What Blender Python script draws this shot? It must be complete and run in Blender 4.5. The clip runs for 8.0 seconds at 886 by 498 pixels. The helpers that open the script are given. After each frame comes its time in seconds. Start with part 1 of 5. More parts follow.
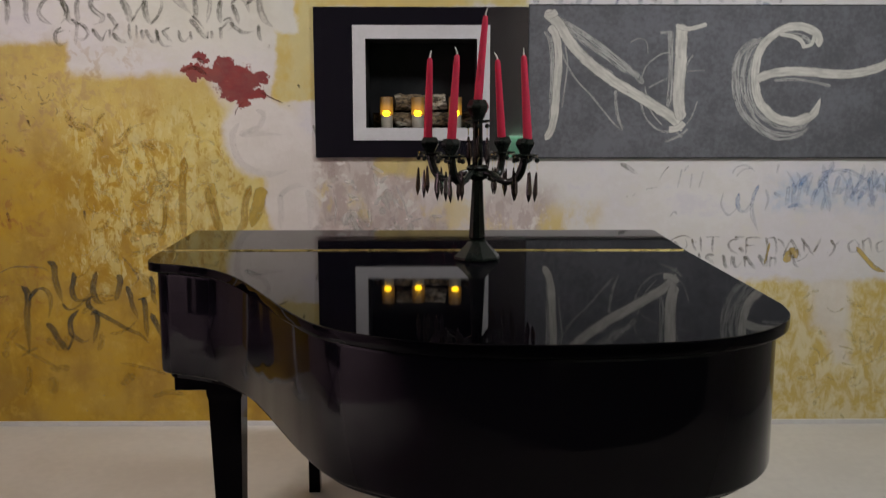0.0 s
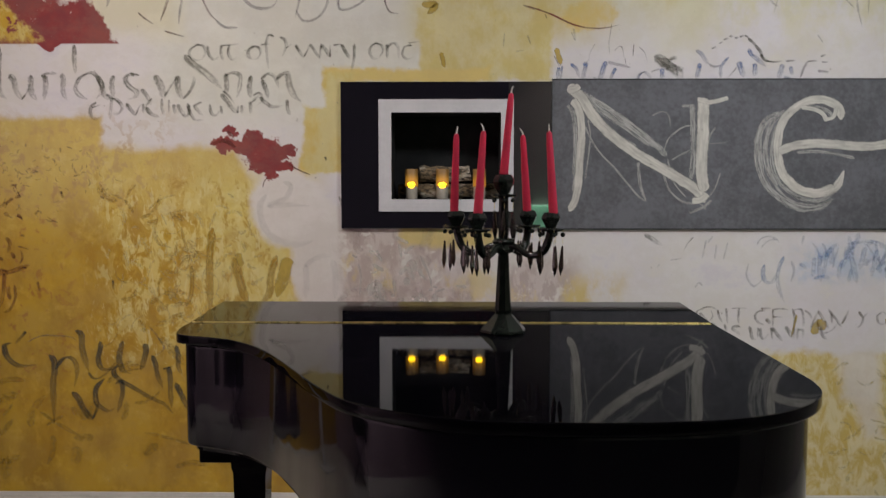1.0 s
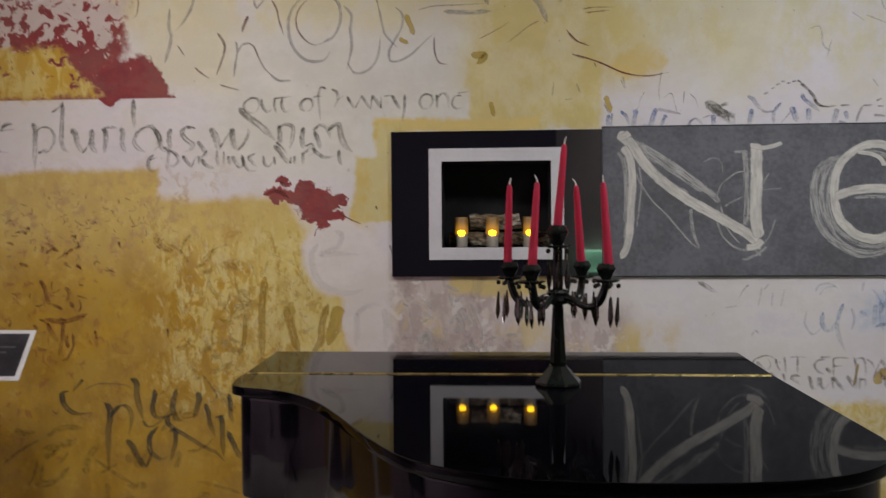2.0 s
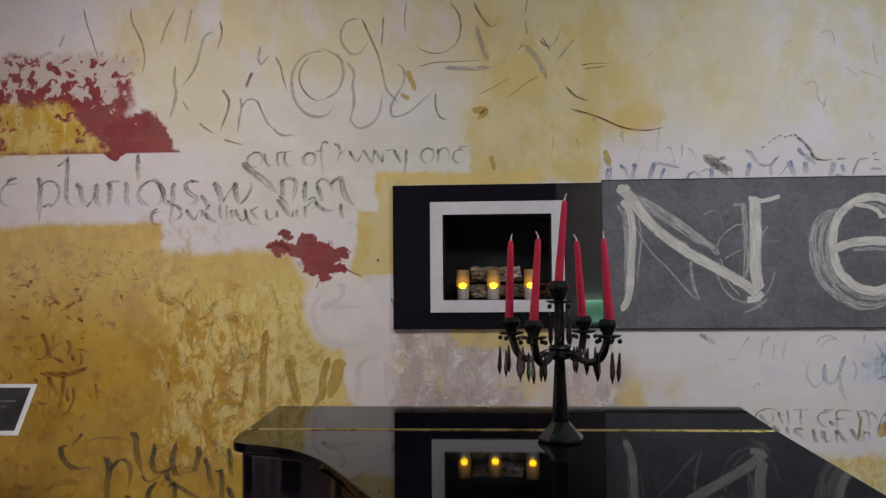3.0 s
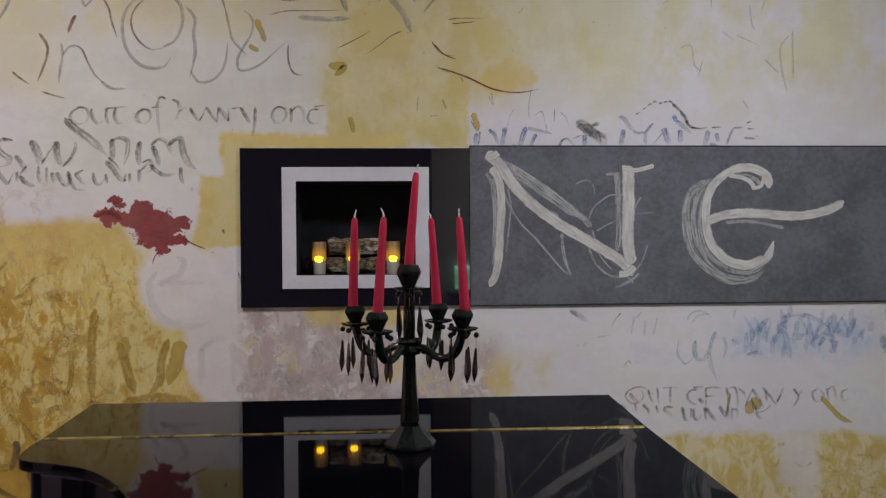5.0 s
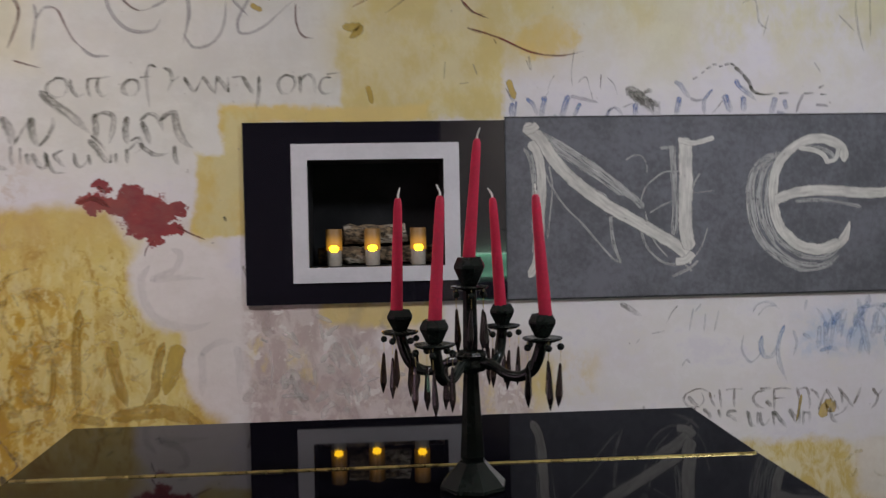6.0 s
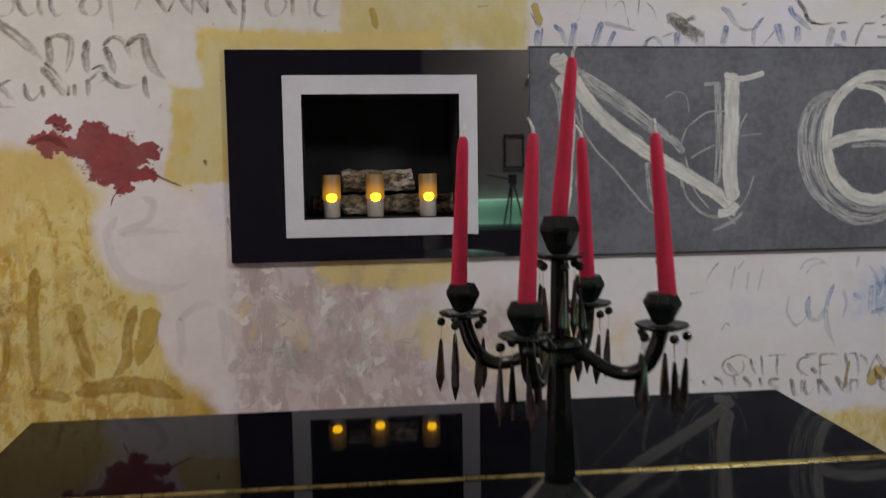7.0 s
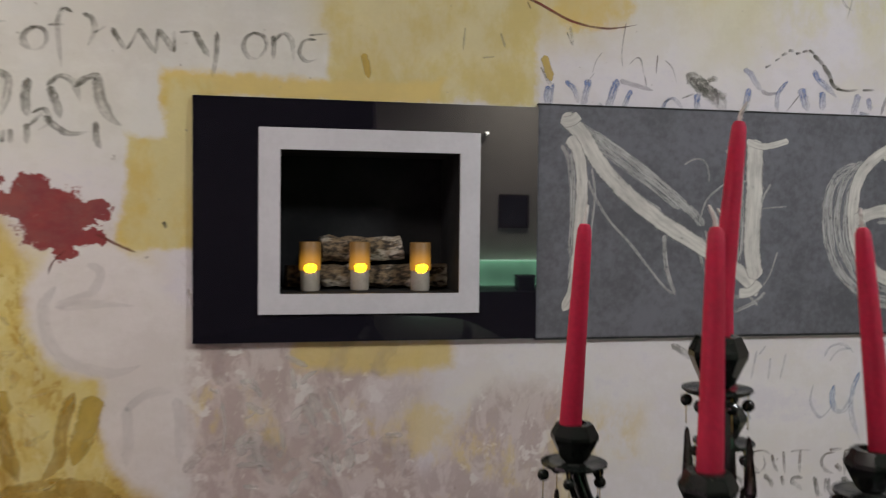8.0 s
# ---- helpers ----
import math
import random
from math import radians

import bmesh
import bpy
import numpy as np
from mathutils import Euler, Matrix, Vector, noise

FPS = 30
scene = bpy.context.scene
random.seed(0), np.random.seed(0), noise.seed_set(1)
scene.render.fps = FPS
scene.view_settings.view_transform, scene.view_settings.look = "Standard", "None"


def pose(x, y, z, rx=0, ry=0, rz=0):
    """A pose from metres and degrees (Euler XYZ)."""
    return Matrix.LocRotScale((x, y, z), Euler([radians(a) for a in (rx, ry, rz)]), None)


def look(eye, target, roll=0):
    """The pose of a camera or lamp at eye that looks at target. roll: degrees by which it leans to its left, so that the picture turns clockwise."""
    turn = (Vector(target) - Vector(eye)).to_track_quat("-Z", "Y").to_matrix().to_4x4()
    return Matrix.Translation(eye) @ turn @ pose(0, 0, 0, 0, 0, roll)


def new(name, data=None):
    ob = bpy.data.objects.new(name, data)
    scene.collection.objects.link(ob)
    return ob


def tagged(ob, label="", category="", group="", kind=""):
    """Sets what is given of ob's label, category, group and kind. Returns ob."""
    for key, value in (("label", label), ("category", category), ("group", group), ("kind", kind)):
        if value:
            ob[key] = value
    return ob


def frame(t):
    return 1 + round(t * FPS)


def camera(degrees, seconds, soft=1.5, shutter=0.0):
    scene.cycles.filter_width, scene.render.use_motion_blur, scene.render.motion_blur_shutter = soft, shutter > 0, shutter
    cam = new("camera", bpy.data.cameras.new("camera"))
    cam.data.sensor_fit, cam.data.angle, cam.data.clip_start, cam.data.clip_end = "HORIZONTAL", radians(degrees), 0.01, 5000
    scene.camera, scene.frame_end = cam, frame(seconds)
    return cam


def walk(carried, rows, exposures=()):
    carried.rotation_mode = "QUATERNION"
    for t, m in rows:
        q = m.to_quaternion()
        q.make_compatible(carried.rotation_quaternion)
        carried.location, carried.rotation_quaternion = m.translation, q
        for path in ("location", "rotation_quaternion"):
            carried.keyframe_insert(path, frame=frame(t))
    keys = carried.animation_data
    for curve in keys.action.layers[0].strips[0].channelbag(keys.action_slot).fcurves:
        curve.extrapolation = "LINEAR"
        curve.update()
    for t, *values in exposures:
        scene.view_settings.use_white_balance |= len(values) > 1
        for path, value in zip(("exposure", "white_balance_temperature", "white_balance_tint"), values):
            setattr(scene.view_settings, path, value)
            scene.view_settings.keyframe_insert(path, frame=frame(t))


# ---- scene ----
cam = camera(53.4, 8.0, soft=1.25, shutter=0.5)
PATH = [
    (0, (0.075, 0.062, 1.35), (0.093, 2.04, 1.057), 0.00),
    (0.5, (0.072, 0.067, 1.356), (0.072, 2.055, 1.139), 0.20),
    (0.8, (0.0703, 0.049, 1.359), (0.0505, 2.0419, 1.192), -0.11),
    (1, (0.062, 0.051, 1.368), (0.032, 2.046, 1.225), -0.00),
    (1.5, (0.054, 0.052, 1.38), (-0.02, 2.048, 1.283), -0.30),
    (2, (0.041, 0.054, 1.388), (-0.092, 2.05, 1.344), -0.40),
    (2.2, (0.038, 0.0349, 1.3908), (-0.1179, 2.0288, 1.375), -0.70),
    (3.3, (0.0381, 0.0414, 1.4152), (-0.0582, 2.0378, 1.4885), -0.29),
    (3.5, (0.037, 0.051, 1.419), (-0.005, 2.05, 1.47), -0.10),
    (3.8, (0.0506, 0.0551, 1.4185), (0.0878, 2.0547, 1.4334), -0.25),
    (4, (0.055, 0.09, 1.432), (0.144, 2.087, 1.419), -0.40),
    (4.2, (0.0664, 0.1046, 1.4375), (0.2031, 2.0997, 1.4079), -0.62),
    (5.3, (0.1403, 0.484, 1.4669), (0.2598, 2.4802, 1.4386), -0.02),
    (5.5, (0.126, 0.565, 1.468), (0.218, 2.562, 1.406), 0.00),
    (5.8, (0.0836, 0.6613, 1.4588), (0.1734, 2.6587, 1.4098), -0.23),
    (6, (0.03, 0.784, 1.459), (0.171, 2.778, 1.398), -1.10),
    (6.3, (-0.0307, 0.8962, 1.4628), (0.1682, 2.8829, 1.3465), -2.19),
    (6.5, (-0.055, 0.994, 1.464), (0.144, 2.977, 1.296), -1.60),
    (6.7, (-0.0756, 1.0449, 1.4647), (0.1352, 3.0233, 1.261), -1.09),
    (6.8, (-0.0827, 1.0842, 1.4624), (0.129, 3.0626, 1.2597), -0.99),
    (7, (-0.101, 1.179, 1.465), (0.123, 3.157, 1.277), -0.80),
    (7.2, (-0.123, 1.2486, 1.474), (0.1564, 3.2235, 1.326), -0.76),
    (7.3, (-0.1298, 1.2802, 1.4801), (0.1683, 3.2532, 1.3458), -0.74),
    (7.5, (-0.153, 1.376, 1.481), (0.153, 3.348, 1.358), -0.30),
    (7.7, (-0.183, 1.4238, 1.4882), (0.113, 3.3991, 1.3856), 0.09),
    (7.8, (-0.2163, 1.4547, 1.4977), (0.1056, 3.4269, 1.4132), 0.16),
    (8, (-0.243, 1.54, 1.507), (0.146, 3.501, 1.438), 0.60),
]
walk(cam, [(t, look(eye, target, roll)) for t, eye, target, roll in PATH], [
    (0, 0.0, 6600, 8), (1, 0.02, 6600, 8), (2, -0.11, 6480, 10), (3.5, -0.10, 6240, 11), (4, -0.09, 6235, 11.5), (4.2, -0.15, 6230, 11.5), (5.5, -0.12, 6190, 12), (6.5, -0.06, 6320, 10.5), (7, -0.11, 6420, 10), (7.5, -0.08, 6520, 8.5), (8, -0.03, 6540, 8.5)])



# ---- light ----
world = bpy.data.worlds.new("room_dark")
world.use_nodes = True
world.node_tree.nodes["Background"].inputs[0].default_value = (0.5, 0.55, 0.6, 1)
world.node_tree.nodes["Background"].inputs[1].default_value = 0.02
scene.world = world
scene.view_settings.exposure = 0.0

WALL = 3.832          # the painted wall's face
LID = 0.989           # top of the piano's lid


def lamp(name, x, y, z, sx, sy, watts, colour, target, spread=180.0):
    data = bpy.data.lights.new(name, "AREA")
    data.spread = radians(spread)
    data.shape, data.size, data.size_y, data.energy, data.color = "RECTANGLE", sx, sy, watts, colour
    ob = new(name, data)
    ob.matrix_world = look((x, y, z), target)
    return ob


lamp("ceiling_lamp_west", -1.35, 2.1, 2.93, 0.5, 0.4, 20.2, (1.0, 0.95, 0.90), (-1.35, 3.83, 0.6), 130)
lamp("ceiling_lamp_east", 1.45, 1.75, 2.93, 0.5, 0.4, 28, (0.93, 0.95, 1.0), (1.35, 3.83, 0.6), 130)
# Unseen fill lamp, added to brighten the west wall mirrored in the piano case.
lamp("west_wall_fill", -2.0, 0.7, 2.93, 0.3, 0.3, 48, (1.0, 0.93, 0.94), (-3.0, 0.9, 0.8), 80)
lamp("ceiling_lamp_bar", 1.7, 0.1, 2.93, 0.3, 0.3, 16, (1.0, 0.93, 0.85), (1.7, -0.55, 1.4), 120)


# ---- materials ----
class Nodes:
    """Short hand for building a node material."""

    def __init__(self, name):
        self.mat = bpy.data.materials.new(name)
        self.mat.use_nodes = True
        self.tree = self.mat.node_tree
        self.bsdf = self.tree.nodes["Principled BSDF"]
        self.out = self.tree.nodes["Material Output"]

    def add(self, kind, operation="", interpolation_type="", data_type="", uv_map=""):
        n = self.tree.nodes.new(kind)
        if operation:
            n.operation = operation
        if interpolation_type:
            n.interpolation_type = interpolation_type
        if data_type:
            n.data_type = data_type
        if uv_map:
            n.uv_map = uv_map
        return n

    def link(self, a, b):
        self.tree.links.new(a, b)

    def feed(self, socket, v):
        if isinstance(v, (int, float, tuple)):
            socket.default_value = v
        else:
            self.link(v, socket)

    def math(self, op, a, b=0.0, c=0.0):
        n = self.add("ShaderNodeMath", operation=op)
        for s, v in zip(n.inputs, (a, b, c)):
            self.feed(s, v)
        return n.outputs[0]

    def coords(self):
        return self.add("ShaderNodeTexCoord").outputs["Object"]

    def scaled(self, vec, x, y, z):
        n = self.add("ShaderNodeMapping")
        self.link(vec, n.inputs[0])
        n.inputs["Scale"].default_value = (x, y, z)
        return n.outputs[0]

    def noise(self, vec, scale, detail=4.0, rough=0.55, colour=False):
        n = self.add("ShaderNodeTexNoise")
        self.link(vec, n.inputs["Vector"])
        n.inputs["Scale"].default_value, n.inputs["Detail"].default_value, n.inputs["Roughness"].default_value = scale, detail, rough
        return n.outputs["Color" if colour else "Fac"]

    def ramp(self, fac, lo, hi, a=0.0, b=1.0):
        n = self.add("ShaderNodeMapRange", interpolation_type="SMOOTHSTEP")
        self.feed(n.inputs[0], fac)
        for k, v in zip((1, 2, 3, 4), (lo, hi, a, b)):
            self.feed(n.inputs[k], v)
        return n.outputs[0]

    def mix(self, fac, a, b):
        n = self.add("ShaderNodeMix", data_type="RGBA")
        self.feed(n.inputs[0], fac)
        self.feed(n.inputs[6], (*a, 1) if isinstance(a, tuple) else a)
        self.feed(n.inputs[7], (*b, 1) if isinstance(b, tuple) else b)
        return n.outputs[2]

    def bump(self, height, strength, distance=0.002):
        n = self.add("ShaderNodeBump")
        n.inputs["Strength"].default_value, n.inputs["Distance"].default_value = strength, distance
        self.link(height, n.inputs["Height"])
        self.link(n.outputs[0], self.bsdf.inputs["Normal"])

    def set(self, colour=None, rough=None, metal=None, **more):
        if colour is not None:
            self.feed(self.bsdf.inputs["Base Color"], (*colour, 1) if isinstance(colour, tuple) else colour)
        if rough is not None:
            self.feed(self.bsdf.inputs["Roughness"], rough)
        if metal is not None:
            self.bsdf.inputs["Metallic"].default_value = metal
        for k, v in more.items():
            self.feed(self.bsdf.inputs[k.replace("_", " ")], v)
        return self.mat


def worn(name, colour, rough=0.5, metal=0.0, spread=0.25, scale=8.0, bump=0.0, **more):
    """A surface with mottling at two scales."""
    m = Nodes(name)
    p = m.coords()
    a, b = m.noise(p, scale), m.noise(p, scale * 11, 3)
    f = m.math("ADD", m.math("MULTIPLY", a, 0.65), m.math("MULTIPLY", b, 0.35))
    dark = tuple(c * (1 - spread) for c in colour)
    light = tuple(min(1, c * (1 + spread)) for c in colour)
    if bump:
        m.bump(b, bump)
    r = m.ramp(a, 0.3, 0.7, rough * 0.8, min(1, rough * 1.2))
    return m.set(m.mix(m.ramp(f, 0.35, 0.65), dark, light), r, metal, **more)


def glow(name, colour, strength):
    m = Nodes(name)
    return m.set(colour, 0.4, Emission_Color=(*colour, 1), Emission_Strength=strength)


def mural():
    """Plaster wall painted in cream, ochre, mauve and dark red washes."""
    m = Nodes("painted_plaster")
    p = m.coords()
    warp1 = m.noise(p, 3.0, 5, 0.6, True)
    warp2 = m.noise(p, 22.0, 4, 0.65, True)

    def shifted(a1, a2):
        v = m.add("ShaderNodeVectorMath", operation="SUBTRACT")
        m.link(warp1, v.inputs[0])
        v.inputs[1].default_value = (0.5, 0.5, 0.5)
        v1 = m.add("ShaderNodeVectorMath", operation="SCALE")
        m.link(v.outputs[0], v1.inputs[0])
        v1.inputs["Scale"].default_value = a1
        w = m.add("ShaderNodeVectorMath", operation="SUBTRACT")
        m.link(warp2, w.inputs[0])
        w.inputs[1].default_value = (0.5, 0.5, 0.5)
        w1 = m.add("ShaderNodeVectorMath", operation="SCALE")
        m.link(w.outputs[0], w1.inputs[0])
        w1.inputs["Scale"].default_value = a2
        s1 = m.add("ShaderNodeVectorMath", operation="ADD")
        m.link(p, s1.inputs[0])
        m.link(v1.outputs[0], s1.inputs[1])
        s2 = m.add("ShaderNodeVectorMath", operation="ADD")
        m.link(s1.outputs[0], s2.inputs[0])
        m.link(w1.outputs[0], s2.inputs[1])
        x = m.add("ShaderNodeSeparateXYZ")
        m.link(s2.outputs[0], x.inputs[0])
        return x.outputs[0], x.outputs[2]

    soft_xz = shifted(0.16, 0.05)
    crisp_xz = shifted(0.10, 0.045)
    splash_xz = shifted(0.08, 0.105)
    cloud = m.noise(p, 2.2, 6, 0.6)
    fine = m.noise(p, 14, 6, 0.7)
    grain = m.noise(p, 90, 3, 0.6)
    swirl = m.noise(m.scaled(p, 1.3, 1.0, 0.8), 12.0, 6, 0.7)
    swirl.node.inputs["Distortion"].default_value = 0.5
    swirl2 = m.noise(p, 21.0, 4, 0.6)
    swirl2.node.inputs["Distortion"].default_value = 0.5
    mid = m.noise(m.scaled(p, 1.0, 1.0, 0.6), 5.5, 6, 0.68)

    def box(x0, x1, z0, z1, edge, xz, slope=0.0):
        """Mask of a wash between x0..x1 and z0..z1; slope leans its sides."""
        x, z = xz
        if slope:
            x = m.math("ADD", x, m.math("MULTIPLY", m.math("SUBTRACT", z, z0), slope))
        dx = m.math("SUBTRACT", m.math("ABSOLUTE", m.math("SUBTRACT", x, (x0 + x1) / 2)), (x1 - x0) / 2)
        dz = m.math("SUBTRACT", m.math("ABSOLUTE", m.math("SUBTRACT", z, (z0 + z1) / 2)), (z1 - z0) / 2)
        return m.ramp(m.math("MAXIMUM", dx, dz), -edge, edge, 1.0, 0.0)

    def blob(cx, cz, rx, rz, edge, xz):
        x, z = xz
        a = m.math("DIVIDE", m.math("SUBTRACT", x, cx), rx)
        b = m.math("DIVIDE", m.math("SUBTRACT", z, cz), rz)
        d = m.math("ADD", m.math("MULTIPLY", a, a), m.math("MULTIPLY", b, b))
        return m.ramp(d, 1 - edge, 1 + edge, 1.0, 0.0)

    WHITE, CREAM, YELLOW = (0.645, 0.605, 0.625), (0.64, 0.605, 0.47), (0.59, 0.51, 0.24)
    OCHRE, DEEP, BRIGHT = (0.49, 0.30, 0.022), (0.37, 0.205, 0.010), (0.64, 0.50, 0.16)
    TAN, MAUVE, RED = (0.58, 0.43, 0.12), (0.47, 0.39, 0.36), (0.19, 0.022, 0.028)

    veil = m.noise(m.scaled(p, 1.0, 1.0, 1.4), 4.5, 8, 0.72)
    c = m.mix(m.ramp(cloud, 0.4, 0.62), WHITE, (0.665, 0.63, 0.615))
    c = m.mix(m.ramp(veil, 0.52, 0.66, 0.0, 0.65), c, (0.56, 0.52, 0.565))
    c = m.mix(m.ramp(veil, 0.48, 0.36, 0.0, 0.55), c, (0.70, 0.66, 0.60))
    # creams and yellows high on the wall
    c = m.mix(m.math("MULTIPLY", box(-1.25, -0.02, 1.64, 2.35, 0.12, soft_xz), 0.75), c, m.mix(m.ramp(mid, 0.38, 0.6), (0.605, 0.60, 0.545), (0.65, 0.64, 0.57)))
    c = m.mix(m.math("MULTIPLY", box(-0.1, 1.12, 2.06, 3.2, 0.14, soft_xz), 0.85), c, m.mix(m.ramp(mid, 0.35, 0.65), YELLOW, CREAM))
    c = m.mix(m.math("MULTIPLY", box(1.0, 2.6, 2.0, 3.2, 0.2, soft_xz), m.ramp(mid, 0.38, 0.60)), c, (0.61, 0.565, 0.38))
    c = m.mix(m.math("MULTIPLY", box(-1.7, 0.1, 2.28, 3.2, 0.1, soft_xz), m.ramp(mid, 0.38, 0.54, 0.1, 0.9)), c, m.mix(cloud, CREAM, (0.62, 0.49, 0.2)))
    c = m.mix(m.math("MULTIPLY", box(-1.54, -1.12, 2.02, 2.45, 0.07, soft_xz), 0.7), c, (0.63, 0.585, 0.40))
    c = m.mix(m.math("MULTIPLY", box(-1.02, -0.35, 2.26, 2.6, 0.06, soft_xz), m.ramp(mid, 0.40, 0.55, 0.2, 0.75)), c, (0.62, 0.575, 0.38))
    block = m.mix(m.ramp(mid, 0.40, 0.60), (0.57, 0.46, 0.17), (0.62, 0.545, 0.30))
    c = m.mix(box(-0.09, 0.468, 1.80, 2.12, 0.012, crisp_xz), c, block)
    c = m.mix(m.math("MULTIPLY", box(-0.09, 0.60, 2.0, 3.2, 0.09, soft_xz), 0.85), c, block)
    c = m.mix(box(-0.505, 0.2, 1.80, 1.86, 0.014, crisp_xz), c, (0.64, 0.49, 0.17))
    c = m.mix(m.math("MAXIMUM", box(-0.60, -0.38, 1.42, 1.705, 0.012, crisp_xz), box(-0.505, -0.38, 1.60, 1.84, 0.012, crisp_xz)), c, m.mix(m.ramp(mid, 0.4, 0.6), TAN, YELLOW))
    c = m.mix(m.math("MULTIPLY", blob(0.62, 2.085, 0.115, 0.065, 0.5, splash_xz), m.ramp(mid, 0.36, 0.56, 0.35, 0.85)), c, (0.62, 0.44, 0.10))
    # the ochre field
    low = m.ramp(soft_xz[1], 1.05, 1.5)
    field = m.mix(m.ramp(mid, 0.36, 0.62), m.mix(low, DEEP, (0.52, 0.36, 0.10)), m.mix(low, OCHRE, TAN))
    field = m.mix(m.math("MULTIPLY", m.ramp(fine, 0.5, 0.66), 0.55), field, m.mix(low, (0.58, 0.38, 0.06), (0.64, 0.505, 0.185)))
    c = m.mix(box(-4.0, -1.47, -1, 1.66, 0.02, crisp_xz), c, field)
    c = m.mix(box(-7.0, 0.38, -1, 1.53, 0.03, crisp_xz, 0.5), c, field)
    c = m.mix(box(-4.0, -0.64, -1, 1.06, 0.03, crisp_xz), c, field)
    worn_light = m.math("MULTIPLY", box(-1.42, -0.62, 0.66, 1.36, 0.13, soft_xz), m.ramp(swirl, 0.47, 0.54))
    c = m.mix(m.math("MULTIPLY", worn_light, 0.88), c, m.mix(m.ramp(fine, 0.4, 0.6), BRIGHT, (0.665, 0.555, 0.215)))
    pale = m.math("MULTIPLY", box(-1.02, -0.58, 0.74, 1.42, 0.13, soft_xz), m.ramp(mid, 0.34, 0.56, 0.35, 0.85))
    c = m.mix(pale, c, m.mix(m.ramp(fine, 0.4, 0.62), (0.61, 0.48, 0.135), (0.645, 0.545, 0.215)))
    dark_swirl = m.math("MULTIPLY", box(-1.5, -0.60, 0.6, 1.42, 0.12, soft_xz), m.ramp(swirl, 0.38, 0.43, 1.0, 0.0))
    c = m.mix(m.math("MULTIPLY", dark_swirl, 0.7), c, DEEP)
    daub = m.noise(m.scaled(p, 1.5, 1.0, 0.75), 17.0, 5, 0.65)
    daub.node.inputs["Distortion"].default_value = 0.3
    zone = box(-1.5, -0.60, 0.58, 1.40, 0.12, soft_xz)
    c = m.mix(m.math("MULTIPLY", zone, m.ramp(daub, 0.56, 0.60, 0.0, 0.75)), c, (0.66, 0.565, 0.25))
    c = m.mix(m.math("MULTIPLY", zone, m.ramp(daub, 0.43, 0.39, 0.0, 0.55)), c, (0.40, 0.235, 0.015))
    redness = m.math("MULTIPLY", box(-2.6, -1.62, 0.35, 1.45, 0.25, soft_xz), m.ramp(swirl2, 0.56, 0.66))
    c = m.mix(m.math("MULTIPLY", redness, 0.6), c, (0.30, 0.09, 0.03))
    chips = m.math("MULTIPLY", box(-2.4, -1.2, 1.28, 1.62, 0.15, soft_xz), m.ramp(swirl2, 0.52, 0.60))
    c = m.mix(m.math("MULTIPLY", chips, 0.55), c, (0.42, 0.27, 0.13))
    # pale lobe beside the fireplace
    c = m.mix(m.math("MULTIPLY", blob(-0.66, 1.27, 0.17, 0.17, 0.25, crisp_xz), 0.95), c, (0.67, 0.625, 0.605))
    c = m.mix(m.math("MULTIPLY", blob(-0.52, 1.05, 0.13, 0.26, 0.25, crisp_xz), 0.95), c, (0.66, 0.61, 0.585))
    # mauve wash below the fireplace
    mv = m.mix(m.ramp(swirl, 0.45, 0.57), (0.43, 0.345, 0.325), (0.56, 0.485, 0.465))
    mv = m.mix(m.ramp(swirl2, 0.585, 0.63, 0.0, 0.85), mv, (0.68, 0.64, 0.61))
    mv = m.mix(m.math("MULTIPLY", m.ramp(mid, 0.52, 0.64), 0.8), mv, (0.60, 0.47, 0.20))
    c = m.mix(box(-0.43, 0.15, 0.2, 1.175, 0.03, soft_xz), c, mv)
    pink = m.math("MULTIPLY", blob(0.10, 1.05, 0.11, 0.075, 0.5, crisp_xz), 0.55)
    c = m.mix(pink, c, (0.60, 0.54, 0.54))
    slant = m.math("MULTIPLY", box(0.0, 0.58, 0.2, 1.06, 0.05, soft_xz), box(-0.50, 0.9, 0.0, 1.3, 0.04, crisp_xz, -0.80))
    c = m.mix(m.math("MULTIPLY", slant, 0.9), c, mv)
    c = m.mix(m.math("MULTIPLY", blob(0.15, 0.92, 0.085, 0.09, 0.6, splash_xz), m.ramp(mid, 0.40, 0.56, 0.0, 0.75)), c, (0.62, 0.50, 0.24))
    c = m.mix(m.math("MULTIPLY", box(-0.18, 0.235, 1.105, 1.20, 0.02, crisp_xz), 0.9), c, (0.60, 0.46, 0.16))
    c = m.mix(m.math("MULTIPLY", box(0.48, 0.75, 0.82, 0.98, 0.07, soft_xz), m.ramp(mid, 0.42, 0.6)), c, (0.62, 0.48, 0.20))
    # blue wash below the panel
    bw = m.math("MULTIPLY", box(1.54, 2.15, 0.965, 1.115, 0.05, soft_xz), m.ramp(fine, 0.36, 0.60, 0.1, 0.62))
    c = m.mix(bw, c, (0.36, 0.45, 0.60))
    # low yellow on the east side
    lo = m.mix(m.ramp(swirl, 0.40, 0.6), (0.53, 0.38, 0.10), (0.65, 0.56, 0.33))
    c = m.mix(box(0.6, 4.0, -1, 0.645, 0.02, crisp_xz), c, lo)
    c = m.mix(m.math("MULTIPLY", box(1.74, 1.90, 0.44, 0.66, 0.03, crisp_xz, 0.15), 0.85), c, (0.64, 0.59, 0.55))
    c = m.mix(m.math("MULTIPLY", box(1.84, 1.93, 0.27, 0.46, 0.03, crisp_xz, 0.3), 0.8), c, (0.64, 0.58, 0.52))
